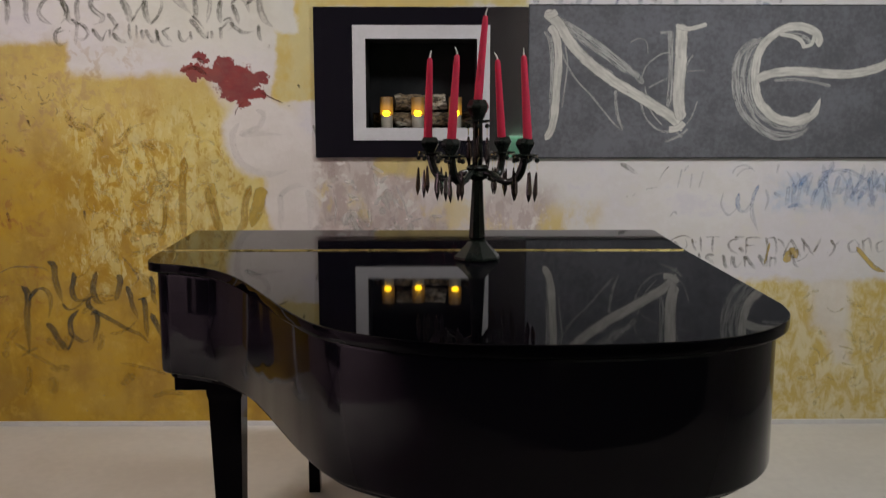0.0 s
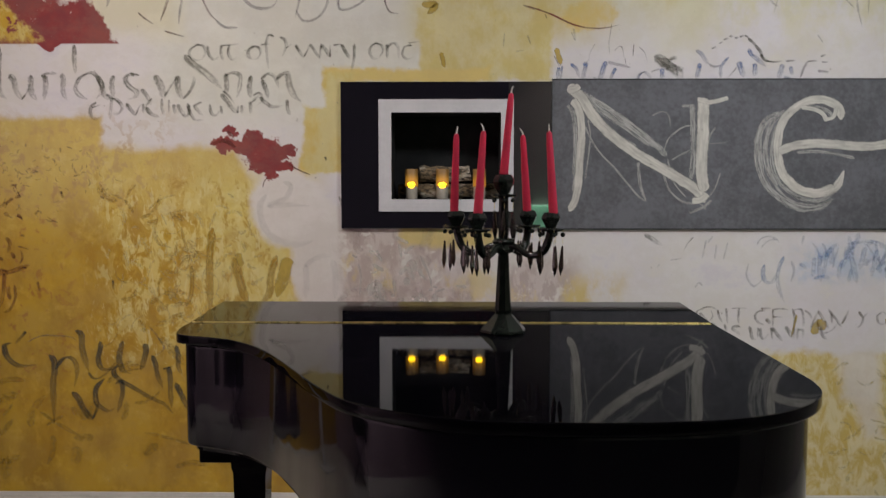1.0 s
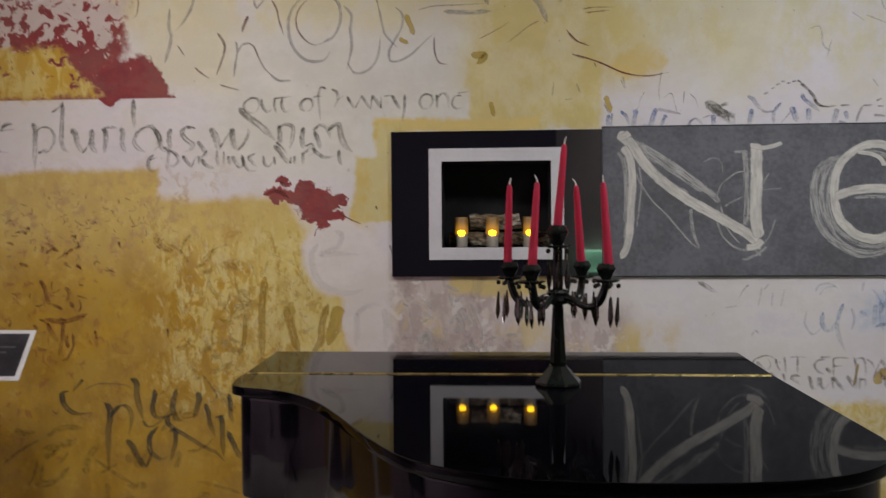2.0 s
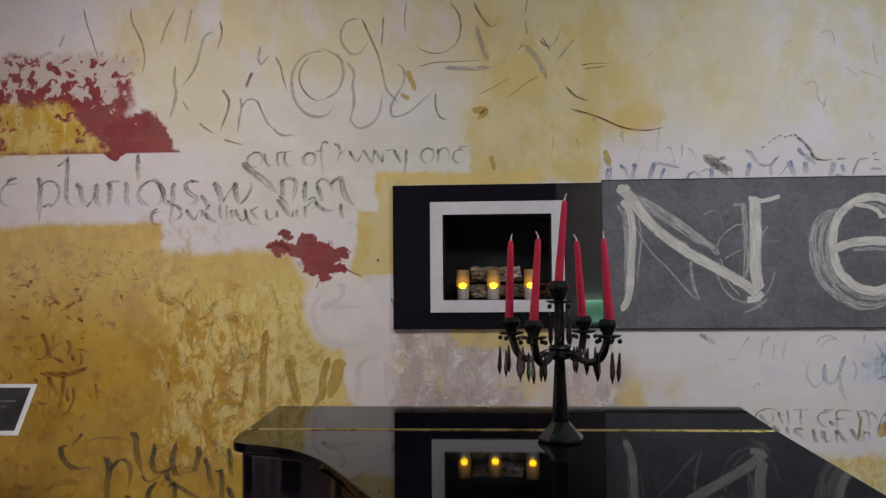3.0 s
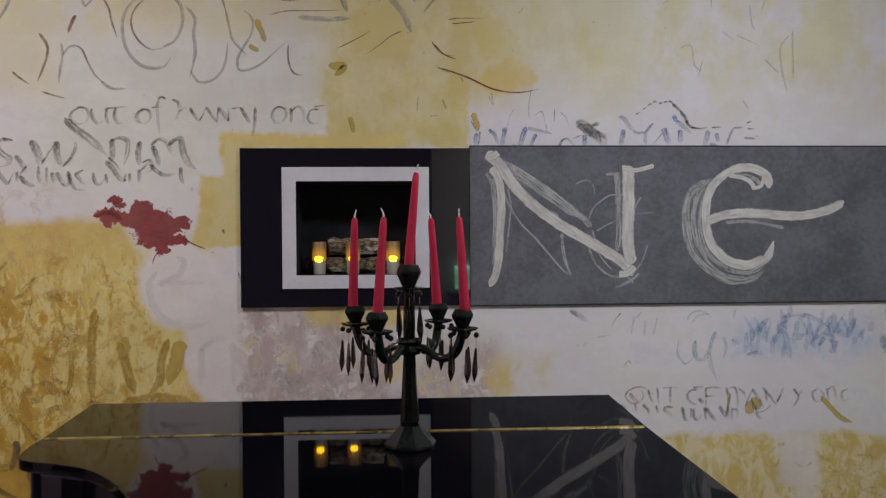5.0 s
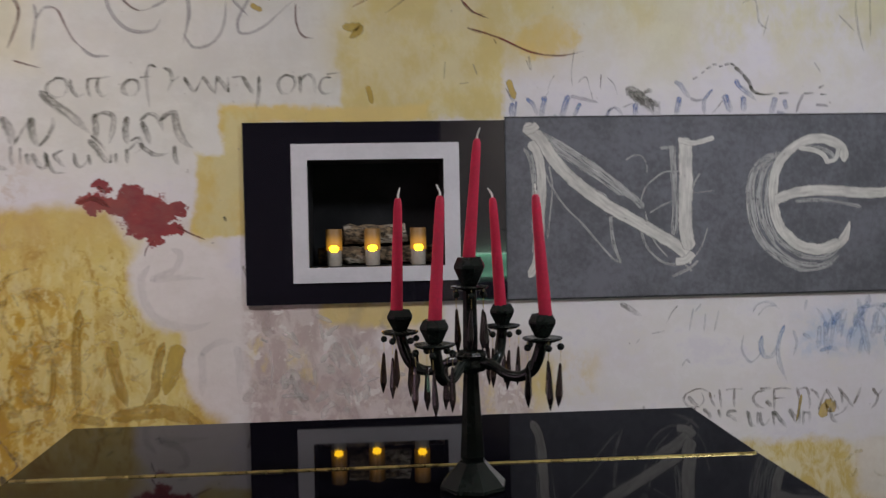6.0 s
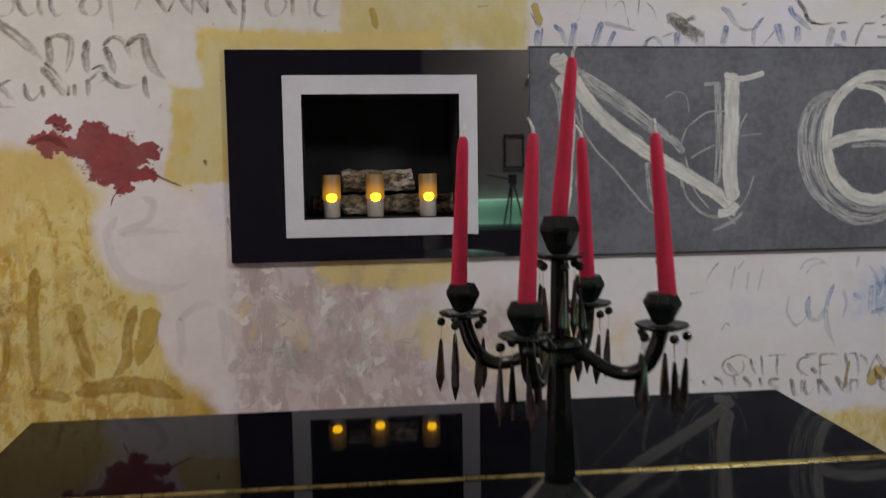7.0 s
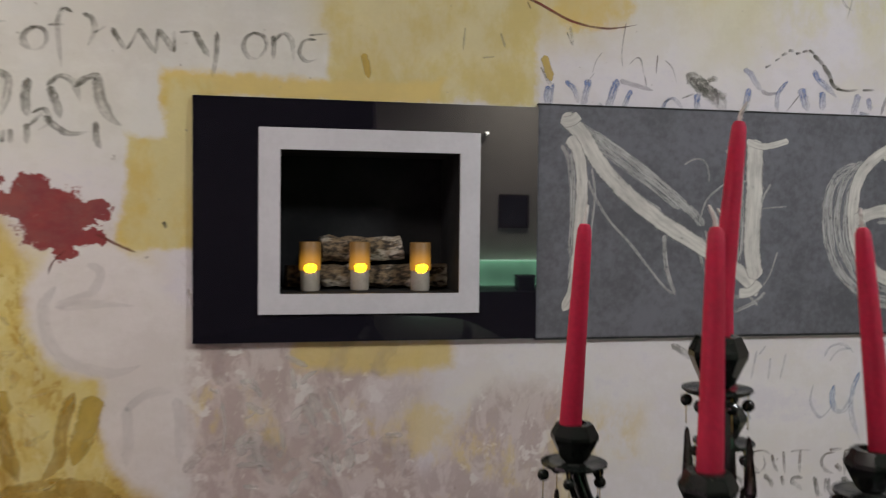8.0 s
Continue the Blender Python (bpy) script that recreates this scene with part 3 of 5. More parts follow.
lines(CHARCOAL, "large charcoal words e pluribus unum",
      (0.0144, "-2.118 1.871,-2.155 1.857,-2.192 1.82,-2.203 1.782,-2.178 1.749,-2.141 1.744"), (0.0202, "-2.171 1.854,-2.144 1.871,-2.124 1.864"), (0.0115, "-2.176 1.839,-2.108 1.846"),
      (0.0259, "-2.028 1.87,-2.015 1.842,-2.017 1.762,-2.018 1.672"), (0.0144, "-2.018 1.827,-1.984 1.852,-1.948 1.846,-1.928 1.816,-1.934 1.776,-1.96 1.742,-1.986 1.737"), (0.0259, "-2.002 1.737,-1.981 1.747,-1.955 1.747"),
      (0.0172, "-1.939 1.916,-1.91 1.935,-1.882 1.964"), (0.0229, "-1.887 1.96,-1.891 1.89,-1.895 1.803,-1.888 1.761,-1.862 1.74"), (0.0286, "-1.85 1.842,-1.833 1.82,-1.821 1.775,-1.796 1.735"),
      (0.0114, "-1.801 1.735,-1.775 1.769,-1.758 1.814"), (0.0286, "-1.755 1.841,-1.759 1.794,-1.754 1.759,-1.734 1.736"), (0.0257, "-1.697 1.84,-1.695 1.798,-1.703 1.733"), (0.0228, "-1.712 1.833,-1.686 1.847,-1.643 1.847"),
      (0.0257, "-1.63 1.841,-1.618 1.826,-1.621 1.777,-1.606 1.735"), (0.0228, "-1.567 1.969,-1.568 1.91,-1.564 1.845"), (0.0228, "-1.513 1.847,-1.549 1.825,-1.567 1.786,-1.55 1.756,-1.515 1.736"),
      (0.0228, "-1.533 1.84,-1.498 1.849,-1.473 1.834,-1.455 1.799,-1.458 1.765,-1.479 1.74"), (0.0256, "-1.473 1.837,-1.453 1.799,-1.443 1.755,-1.413 1.737"), (0.0256, "-1.399 1.838,-1.41 1.809,-1.408 1.769,-1.4 1.749"),
      (0.0256, "-1.29 1.839,-1.331 1.842,-1.351 1.823,-1.336 1.793,-1.304 1.768,-1.314 1.746,-1.342 1.736"), (0.034, "-1.225 1.838,-1.205 1.806,-1.191 1.761,-1.184 1.742"), (0.0113, "-1.186 1.746,-1.155 1.795,-1.13 1.829"),
      (0.0283, "-1.125 1.837,-1.128 1.79,-1.106 1.736"), (0.017, "-1.106 1.736,-1.075 1.77,-1.057 1.809,-1.057 1.836"), (0.0254, "-.922 1.846,-.918 1.787,-.931 1.743"),
      (0.0226, "-.927 1.834,-.89 1.848,-.858 1.833,-.863 1.786,-.876 1.742"), (0.0253, "-.813 1.837,-.821 1.786,-.814 1.742"), (0.0225, "-.766 1.819,-.752 1.78,-.74 1.741"),
      (0.0197, "-.771 1.819,-.741 1.843,-.709 1.828,-.695 1.784"), (0.0309, "-.707 1.818,-.677 1.842,-.655 1.839,-.65 1.798,-.631 1.754,-.599 1.727"), name="painted_words", angle=20.0, least=0.45)
lines(CHARCOAL, "long brushed swash through the large lettering",
      (0.0319, "-1.096 1.924,-1.069 1.892,-1.034 1.867,-.98 1.825,-.935 1.778"), (0.0098, "-.935 1.773,-.906 1.748,-.886 1.718"), angle=60.0)
lines(CHARCOAL, "small charcoal words e pluribus unum",
      (0.0199, "-1.477 1.726,-1.5 1.706,-1.505 1.676,-1.485 1.654,-1.457 1.666"), (0.0114, "-1.5 1.701,-1.459 1.715"), (0.0171, "-1.436 1.757,-1.413 1.74,-1.419 1.685,-1.422 1.653"),
      (0.0171, "-1.413 1.742,-1.383 1.729,-1.368 1.7,-1.389 1.675,-1.414 1.68"), (0.0199, "-1.35 1.719,-1.328 1.689,-1.31 1.667"), (0.0085, "-1.31 1.669,-1.297 1.699,-1.284 1.721"),
      (0.0199, "-1.284 1.78,-1.261 1.752,-1.242 1.713"), (0.0142, "-1.277 1.718,-1.277 1.679"), (0.0114, "-1.239 1.742,-1.27 1.703"), (0.0199, "-1.267 1.703,-1.242 1.673,-1.207 1.663"),
      (0.0142, "-1.196 1.742,-1.197 1.697,-1.187 1.67"), (0.0113, "-1.166 1.736,-1.167 1.677"), (0.017, "-1.146 1.716,-1.139 1.675"), (0.0198, "-1.129 1.716,-1.116 1.689,-1.097 1.664"),
      (0.017, "-1.086 1.721,-1.081 1.681,-1.094 1.664,-1.112 1.672"), (0.017, "-1.026 1.725,-1.054 1.71,-1.041 1.686,-1.021 1.668"), (0.0141, "-1.081 1.716,-1.076 1.681,-1.057 1.652,-1.017 1.649"),
      (0.0141, "-.991 1.715,-.986 1.68,-.967 1.668,-.946 1.694"), (0.0141, "-.944 1.709,-.939 1.672"), (0.0226, "-.943 1.76,-.921 1.733,-.896 1.699,-.872 1.676"), (0.0113, "-.872 1.679,-.869 1.711"),
      (0.0141, "-.854 1.713,-.854 1.676"), (0.0169, "-.817 1.727,-.817 1.676"), (0.0141, "-.812 1.722,-.792 1.741,-.777 1.756"), (0.0141, "-.806 1.751,-.777 1.763,-.767 1.731,-.792 1.71"),
      (0.0197, "-.779 1.746,-.752 1.721,-.718 1.704,-.676 1.711"), (0.0169, "-.658 1.737,-.659 1.696,-.646 1.669"), name="painted_words", angle=25.0)
lines(CHARCOAL, "charcoal words out of many one",
      (0.0147, "-1.036 1.966,-1.065 1.951,-1.075 1.927,-1.055 1.902,-1.021 1.904"), (0.0122, "-1.05 1.966,-1.016 1.961,-1.006 1.931,-1.021 1.904"), (0.0147, "-.996 1.963,-.991 1.926,-.971 1.904,-.949 1.916"),
      (0.0147, "-.937 1.965,-.94 1.931,-.93 1.899"), (0.0122, "-.935 1.963,-.898 1.965,-.861 1.97"), (0.0147, "-.903 1.965,-.908 1.931,-.893 1.904,-.871 1.914"), (0.0195, "-.795 1.96,-.819 1.945,-.824 1.921,-.804 1.903"),
      (0.0122, "-.809 1.96,-.78 1.955,-.77 1.93,-.785 1.908,-.804 1.903"), (0.0122, "-.711 1.999,-.733 2.006,-.746 1.974,-.743 1.92,-.738 1.864"), (0.0098, "-.768 1.965,-.728 1.969"),
      (0.0147, "-.689 1.996,-.667 1.986,-.662 1.954,-.677 1.918"), (0.0098, "-.662 1.952,-.635 1.969"), (0.0146, "-.621 1.966,-.603 1.934,-.586 1.912"), (0.0098, "-.586 1.915,-.569 1.944,-.559 1.968"),
      (0.0146, "-.559 1.968,-.54 1.939,-.518 1.907"), (0.0098, "-.513 1.963,-.518 1.907"), (0.0171, "-.515 1.968,-.491 1.939,-.474 1.912"), (0.0098, "-.474 1.912,-.474 1.966"), (0.0098, "-.461 1.963,-.425 1.968"),
      (0.0171, "-.427 1.968,-.408 1.933,-.39 1.906"), (0.0146, "-.371 1.97,-.373 1.909,-.383 1.855"), (0.0146, "-.271 1.972,-.295 1.962,-.307 1.938,-.295 1.911,-.271 1.906"),
      (0.0122, "-.285 1.972,-.256 1.962,-.251 1.933,-.271 1.906"), (0.0146, "-.232 1.967,-.232 1.906"), (0.0146, "-.232 1.952,-.207 1.972,-.188 1.957,-.181 1.903"),
      (0.0122, "-.124 1.961,-.154 1.957,-.168 1.927,-.149 1.905,-.12 1.913"), (0.0073, "-.144 1.971,-.093 1.978"), name="painted_words", angle=25.0)
lines(CHARCOAL_HEAVY, "heavy loose charcoal letters on the ochre field",
      (0.0289, "-1.88 .684,-1.911 .671,-1.907 .633,-1.887 .603,-1.851 .583,-1.815 .583,-1.768 .589"), (0.0184, "-1.815 .734,-1.828 .719,-1.865 .679"),
      (0.0316, "-1.718 .632,-1.696 .604,-1.694 .564,-1.702 .519,-1.703 .438,-1.703 .327"), (0.0236, "-1.691 .569,-1.66 .61,-1.629 .62,-1.603 .6,-1.596 .555,-1.61 .489"),
      (0.0315, "-1.599 .738,-1.573 .721,-1.571 .665,-1.559 .61,-1.545 .56"), (0.0262, "-1.492 .693,-1.49 .661,-1.501 .611,-1.486 .571,-1.45 .571,-1.424 .599"), (0.0157, "-1.547 .555,-1.522 .528,-1.486 .536,-1.44 .574"),
      (0.0288, "-1.39 .694,-1.406 .646,-1.409 .606,-1.394 .566,-1.359 .549"), (0.0287, "-1.298 .682,-1.291 .652,-1.302 .607,-1.315 .562"), (0.0315, "-1.621 .467,-1.595 .439,-1.575 .399,-1.55 .359,-1.53 .344"),
      (0.0131, "-1.535 .347,-1.514 .385,-1.508 .42"), (0.0262, "-1.474 .528,-1.507 .495,-1.518 .46,-1.514 .42,-1.488 .395,-1.458 .383,-1.432 .401"), (0.0236, "-1.428 .504,-1.405 .514,-1.398 .466,-1.411 .416,-1.422 .376"), angle=10.0, least=0.45)
lines(CHARCOAL_HEAVY, "long charcoal diagonals on the ochre field",
      (0.0248, "-1.417 .589,-1.435 .556,-1.415 .526,-1.349 .487,-1.274 .442,-1.213 .413,-1.178 .373"), (0.0248, "-1.266 .63,-1.251 .597,-1.242 .543,-1.22 .485"), (0.0248, "-1.196 .58,-1.189 .548,-1.187 .468,-1.183 .398"),
      (0.0149, "-1.219 .57,-1.173 .583"), (0.0223, "-1.159 .675,-1.15 .638,-1.15 .583,-1.133 .543"), (0.0273, "-1.164 .511,-1.142 .459,-1.122 .419,-1.102 .384"), angle=10.0, least=0.45)
lines(CHARCOAL_FAINT, "thin grey arcs over the loose letters",
      (0.01, "-1.808 .689,-1.75 .715,-1.678 .715,-1.612 .708,-1.581 .678"), (0.0099, "-1.277 .759,-1.24 .717,-1.212 .672,-1.225 .645,-1.258 .63"), (0.0075, "-1.959 .595,-1.939 .58,-1.923 .593"))
lines(BLUE, "blue painted words out of many above the panel",
      (0.0191, ".498 1.869,.492 1.841,.501 1.812"), (0.0096, ".51 1.876,.507 1.844,.505 1.812"), (0.0173, ".545 1.883,.57 1.861,.583 1.825"), (0.0211, ".606 1.891,.608 1.871,.6 1.839,.595 1.81"),
      (0.025, ".694 1.894,.684 1.863,.674 1.834,.663 1.813"), (0.0115, ".67 1.813,.652 1.817,.641 1.828"), (0.0173, ".735 1.866,.723 1.841,.709 1.809"), (0.0136, ".826 1.807,.836 1.836,.855 1.848,.874 1.837,.891 1.813"),
      (0.0214, ".931 1.864,.931 1.816"), (0.0195, "1.071 1.937,1.092 1.927,1.111 1.898,1.13 1.879"), (0.0234, "1.09 1.885,1.084 1.851,1.076 1.818"), (0.0157, "1.21 1.909,1.184 1.879,1.177 1.849,1.18 1.82"),
      (0.0275, "1.252 1.891,1.262 1.863,1.276 1.826"), (0.0197, "1.293 1.945,1.305 1.921,1.332 1.899,1.367 1.869"), (0.0216, "1.32 1.884,1.322 1.829"), (0.0257, "1.436 1.881,1.43 1.85,1.419 1.817"),
      (0.0178, "1.47 1.871,1.48 1.834"), (0.0138, "1.442 1.827,1.478 1.818"), name="painted_words", angle=20.0, least=0.6)
lines(GREY_WASH, "grey-blue joins in the blue lettering",
      (0.013, "1.128 1.879,1.15 1.87,1.177 1.875"), (0.0132, "1.541 1.891,1.525 1.86,1.513 1.823"), (0.0114, "1.585 1.851,1.633 1.847"), (0.0147, ".701 1.89,.739 1.881,.799 1.867"), (0.0111, ".985 1.881,.996 1.834"), least=0.7)
lines(CHARCOAL_FAINT, "thin grey pencil strokes round the blue lettering",
      (0.0055, ".475 1.918,.49 1.887,.5 1.869"), (0.0045, ".547 2.015,.562 1.979"), (0.0046, ".648 1.964,.631 1.939,.621 1.907"), (0.0055, ".728 1.935,.747 1.953,.762 1.949,.771 1.905"), (0.0055, ".811 1.966,.807 1.912"),
      (0.0046, ".833 1.952,.856 1.93,.869 1.89"), (0.0046, ".717 2.05,.706 1.971,.709 1.924"), (0.0074, ".885 1.848,.925 1.864"), (0.0075, "1.25 1.874,1.227 1.845,1.204 1.82"), (0.0074, ".832 1.836,.859 1.85"),
      (0.0046, ".627 1.907,.604 1.879"), (0.0046, ".773 1.909,.78 1.876"), (0.0055, ".506 1.873,.493 1.891"))
lines(CHARCOAL_HEAVY, "dotted black line above the panel",
      (0.0134, "1.289 1.986,1.308 1.973,1.326 1.956"), (0.0152, "1.32 1.96,1.34 1.936,1.353 1.91"), (0.0135, "1.344 1.921,1.359 1.9,1.383 1.891"), (0.0084, "1.363 1.893,1.403 1.889,1.436 1.894"),
      (0.0085, "1.45 1.892,1.491 1.895"), (0.0085, "1.541 1.891,1.582 1.894"), (0.0085, "1.596 1.911,1.618 1.92"), (0.0068, "1.6 1.888,1.628 1.888"), (0.0084, "1.138 1.945,1.15 1.95,1.157 1.954"),
      (0.0084, "1.169 1.965,1.177 1.97,1.184 1.974"), (0.01, "1.188 1.981,1.198 1.986,1.208 1.988"), (0.01, "1.21 1.994,1.217 1.997,1.227 1.995"), (0.0084, "1.233 1.988,1.242 1.99,1.25 1.991"),
      (0.0084, "1.254 1.993,1.264 1.997,1.273 1.998"), (0.0084, "1.275 2,1.285 1.995,1.293 1.989"), least=0.7)
lines(CHARCOAL, "black smudge above the panel",
      (0.0445, ".897 1.915,.928 1.896,.962 1.87,1 1.844,1.019 1.822"), (0.0333, ".928 1.904,.958 1.878,.992 1.859,1.023 1.866"), (0.0259, ".909 1.907,.943 1.874,.969 1.856"), (0.0166, ".962 1.9,.981 1.907,.992 1.899"), least=0.9)
lines(CHARCOAL_FAINT, "faint grey words out of many",
      (0.0105, "1.132 .843,1.104 .833,1.094 .81,1.116 .785,1.147 .784,1.167 .806,1.159 .834"), (0.0084, "1.12 .844,1.156 .848,1.185 .836"), (0.0169, "1.11 .823,1.128 .8,1.153 .782"), (0.0106, "1.187 .836,1.195 .805,1.209 .783"),
      (0.0106, "1.223 .844,1.227 .811,1.231 .776"), (0.0085, "1.247 .841,1.279 .844,1.313 .842"), (0.0106, "1.279 .844,1.277 .809,1.279 .777"), (0.0128, "1.392 .834,1.36 .828,1.348 .805,1.364 .781,1.39 .77"),
      (0.0128, "1.372 .841,1.416 .843"), (0.017, "1.394 .797,1.415 .776"), (0.0107, "1.424 .837,1.425 .801,1.425 .762"), (0.0107, "1.422 .837,1.457 .841,1.489 .837"), (0.0085, "1.425 .805,1.467 .807"),
      (0.0128, "1.508 .842,1.518 .801,1.514 .761"), (0.0107, "1.514 .834,1.546 .837,1.557 .787,1.553 .763"), (0.0107, "1.559 .834,1.579 .821,1.592 .797"), (0.0107, "1.588 .758,1.604 .8,1.62 .833"),
      (0.015, "1.618 .833,1.641 .795,1.666 .754"), (0.0129, "1.661 .839,1.695 .796,1.72 .763"), (0.0107, "1.674 .821,1.678 .777"), (0.0129, "1.72 .775,1.736 .806,1.748 .837"), name="painted_words", angle=25.0)
lines(CHARCOAL_FAINT, "faint grey end of the words y one",
      (0.0118, "1.791 .831,1.81 .807,1.83 .826"), (0.0118, "1.812 .807,1.804 .777,1.786 .757"), (0.0118, "1.897 .831,1.871 .811,1.878 .782,1.903 .779,1.916 .806,1.894 .831"), (0.0118, "1.929 .831,1.94 .777"),
      (0.0118, "1.934 .821,1.958 .834,1.974 .777"), (0.0118, "2.02 .826,1.994 .811,2.001 .779,2.03 .786"), name="painted_words", angle=25.0)
lines(CHARCOAL, "faint grey words pluribus unum",
      (0.012, ".948 .794,.946 .755"), (0.01, ".977 .769,.997 .776"), (0.01, "1.028 .77,1.04 .75"), (0.0121, "1.064 .78,1.088 .767,1.096 .748"), (0.0101, "1.132 .781,1.139 .745"), (0.0162, "1.163 .777,1.183 .759,1.191 .739"),
      (0.0121, "1.219 .772,1.227 .741"), (0.0162, "1.288 .763,1.259 .765,1.255 .751,1.275 .738,1.286 .726"), (0.0163, "1.324 .765,1.332 .739,1.338 .713,1.356 .708"), (0.0122, "1.364 .759,1.362 .714"),
      (0.0142, "1.374 .759,1.374 .725,1.389 .711,1.411 .737"), (0.0102, "1.417 .76,1.425 .707"), (0.0163, "1.421 .76,1.445 .729,1.47 .7"), (0.0184, "1.48 .765,1.498 .735,1.515 .71"), (0.0123, "1.516 .763,1.519 .71"),
      (0.0123, "1.533 .758,1.531 .705"), (0.0123, "1.535 .75,1.555 .747,1.554 .712"), (0.0144, "1.631 .767,1.638 .727,1.659 .708"), (0.0103, "1.646 .735,1.679 .749,1.703 .78"), name="painted_words", angle=25.0)
lines(BLUE_FAINT, "pale blue curls below the panel",
      (0.0095, "1.132 1.137,1.124 1.098,1.116 1.056"), (0.0095, "1.176 1.117,1.17 1.054"), (0.0095, "1.225 1.128,1.207 1.052"), (0.0114, "1.16 1.152,1.138 1.124"), (0.0115, "1.349 1.116,1.367 1.144,1.407 1.152,1.447 1.125"),
      (0.0115, "1.367 1.103,1.395 1.133,1.439 1.139"), (0.0096, "1.315 1.036,1.307 .984,1.335 .94,1.359 .949,1.377 .971"), (0.0135, "1.496 1.048,1.51 1.005,1.497 .958"), (0.0135, "1.547 1.158,1.54 1.116"),
      (0.0095, "1.088 .93,1.104 .953,1.12 .94"), (0.0076, ".924 1.018,.936 1.033"), (0.0076, ".979 1.05,1.03 1.059"))
lines(BLUE_SKY, "blue smeared letters below the panel",
      (0.0231, "1.383 1.033,1.377 .991,1.391 .959,1.416 .956,1.438 .988,1.448 1.027"), (0.0193, "1.465 1.069,1.448 1.027,1.44 .969,1.448 .925,1.473 .866"), (0.0232, "1.595 1.063,1.59 .978"),
      (0.0252, "1.619 1.082,1.618 1.02,1.625 .957"), (0.0194, "1.652 1.081,1.642 1.038,1.635 .976"), (0.0272, "1.594 .97,1.631 .98,1.664 .973"), (0.0214, "1.716 1.055,1.702 1.012,1.701 .967"),
      (0.0233, "1.744 1.077,1.724 1.045,1.708 1.012"), (0.0175, "1.753 1.014,1.742 .956"), (0.0174, "1.532 1.035,1.565 1.014"), angle=10.0)
lines(CHARCOAL, "grey dab below the panel",
      (0.0208, ".867 1.161,.894 1.145,.917 1.129,.946 1.114"), (0.0076, "1.077 1.149,1.054 1.123,1.032 1.082"), least=0.7)
lines(UMBER, "thin brown looping script high on the wall",
      (0.0067, "-1.819 2.628,-1.803 2.559,-1.782 2.496,-1.762 2.434,-1.739 2.367"), (0.0089, "-1.604 2.622,-1.594 2.557,-1.569 2.507,-1.548 2.457,-1.538 2.395,-1.547 2.339,-1.567 2.314"), (0.0066, "-1.365 2.199,-1.335 2.154"),
      (0.0088, "-1.29 2.102,-1.258 2.075,-1.223 2.053"), (0.0088, "-1.179 2.025,-1.134 2.011,-1.09 2"), (0.0177, "-1.05 2.32,-1.067 2.286,-1.079 2.251"), (0.0088, "-.946 2.386,-.924 2.344,-.914 2.295,-.896 2.236"),
      (0.0088, "-1.197 2.554,-1.187 2.504,-1.196 2.465,-1.208 2.42"), (0.0088, "-.784 2.39,-.821 2.353,-.84 2.309,-.835 2.26,-.805 2.215,-.761 2.19,-.712 2.2"),
      (0.0132, "-1.188 2.25,-1.165 2.218,-1.155 2.183,-1.174 2.119,-1.196 2.065"), (0.0088, "-1.047 2.202,-1.027 2.187,-1.007 2.143,-.982 2.093,-.947 2.061"), angle=30.0)
lines(UMBER, "thin brown loops and dashes high on the wall",
      (0.0088, "-.563 2.544,-.536 2.489,-.516 2.44,-.491 2.381,-.479 2.336"), (0.0088, "-.467 2.553,-.472 2.474,-.477 2.42"),
      (0.0088, "-.175 2.605,-.138 2.555,-.129 2.496,-.143 2.437,-.183 2.398,-.232 2.384,-.285 2.394,-.322 2.419"), (0.0066, "-.364 2.606,-.374 2.547,-.369 2.478"),
      (0.011, "-.072 2.604,-.05 2.559,-.021 2.515,.003 2.495,.042 2.512"), (0.0066, "-.31 2.328,-.246 2.344,-.148 2.346,-.021 2.35"), (0.0088, "-.241 2.212,-.241 2.153,-.222 2.104,-.183 2.094"),
      (0.0077, ".203 2.27,.159 2.249,.115 2.215,.061 2.176"), (0.0066, ".322 2.23,.338 2.203,.367 2.179,.406 2.174"), (0.0066, ".387 2.316,.436 2.323,.523 2.322"), (0.0066, ".113 2.384,.142 2.418"),
      (0.0077, ".213 2.432,.232 2.41,.261 2.405,.286 2.434,.296 2.468"), (0.0066, ".223 2.442,.259 2.38"), (0.0088, ".343 2.128,.396 2.108"), (0.0055, ".435 2.09,.445 2.071"), angle=30.0)
lines(GREY_WASH, "pale grey loops behind the brown script",
      (0.0123, "-1.931 2.455,-1.905 2.515"), (0.0123, "-1.4 2.615,-1.44 2.531,-1.466 2.452"), (0.0123, "-1.324 2.614,-1.34 2.53,-1.357 2.451"),
      (0.0147, "-1.226 2.507,-1.266 2.485,-1.285 2.426,-1.3 2.367,-1.334 2.307,-1.373 2.263"), (0.0172, "-1.399 2.36,-1.403 2.283,-1.393 2.234,-1.412 2.16,-1.424 2.125"), (0.0123, "-1.013 2.439,-1.023 2.379,-1.01 2.35"),
      (0.0098, "-.978 2.391,-1.015 2.35"), (0.0147, "-.737 2.407,-.811 2.393,-.865 2.329,-.874 2.255,-.854 2.181,-.81 2.132,-.761 2.117,-.717 2.126,-.692 2.161"),
      (0.0147, "-.722 2.2,-.673 2.229,-.646 2.303,-.663 2.377,-.742 2.419"), (0.0123, "-1.106 2.212,-1.101 2.168,-1.11 2.109,-1.117 2.055"), (0.0123, "-1.101 2.163,-1.076 2.197,-1.042 2.202"),
      (0.0122, "-.957 2.066,-.918 2.039,-.864 2.039"), least=0.8)
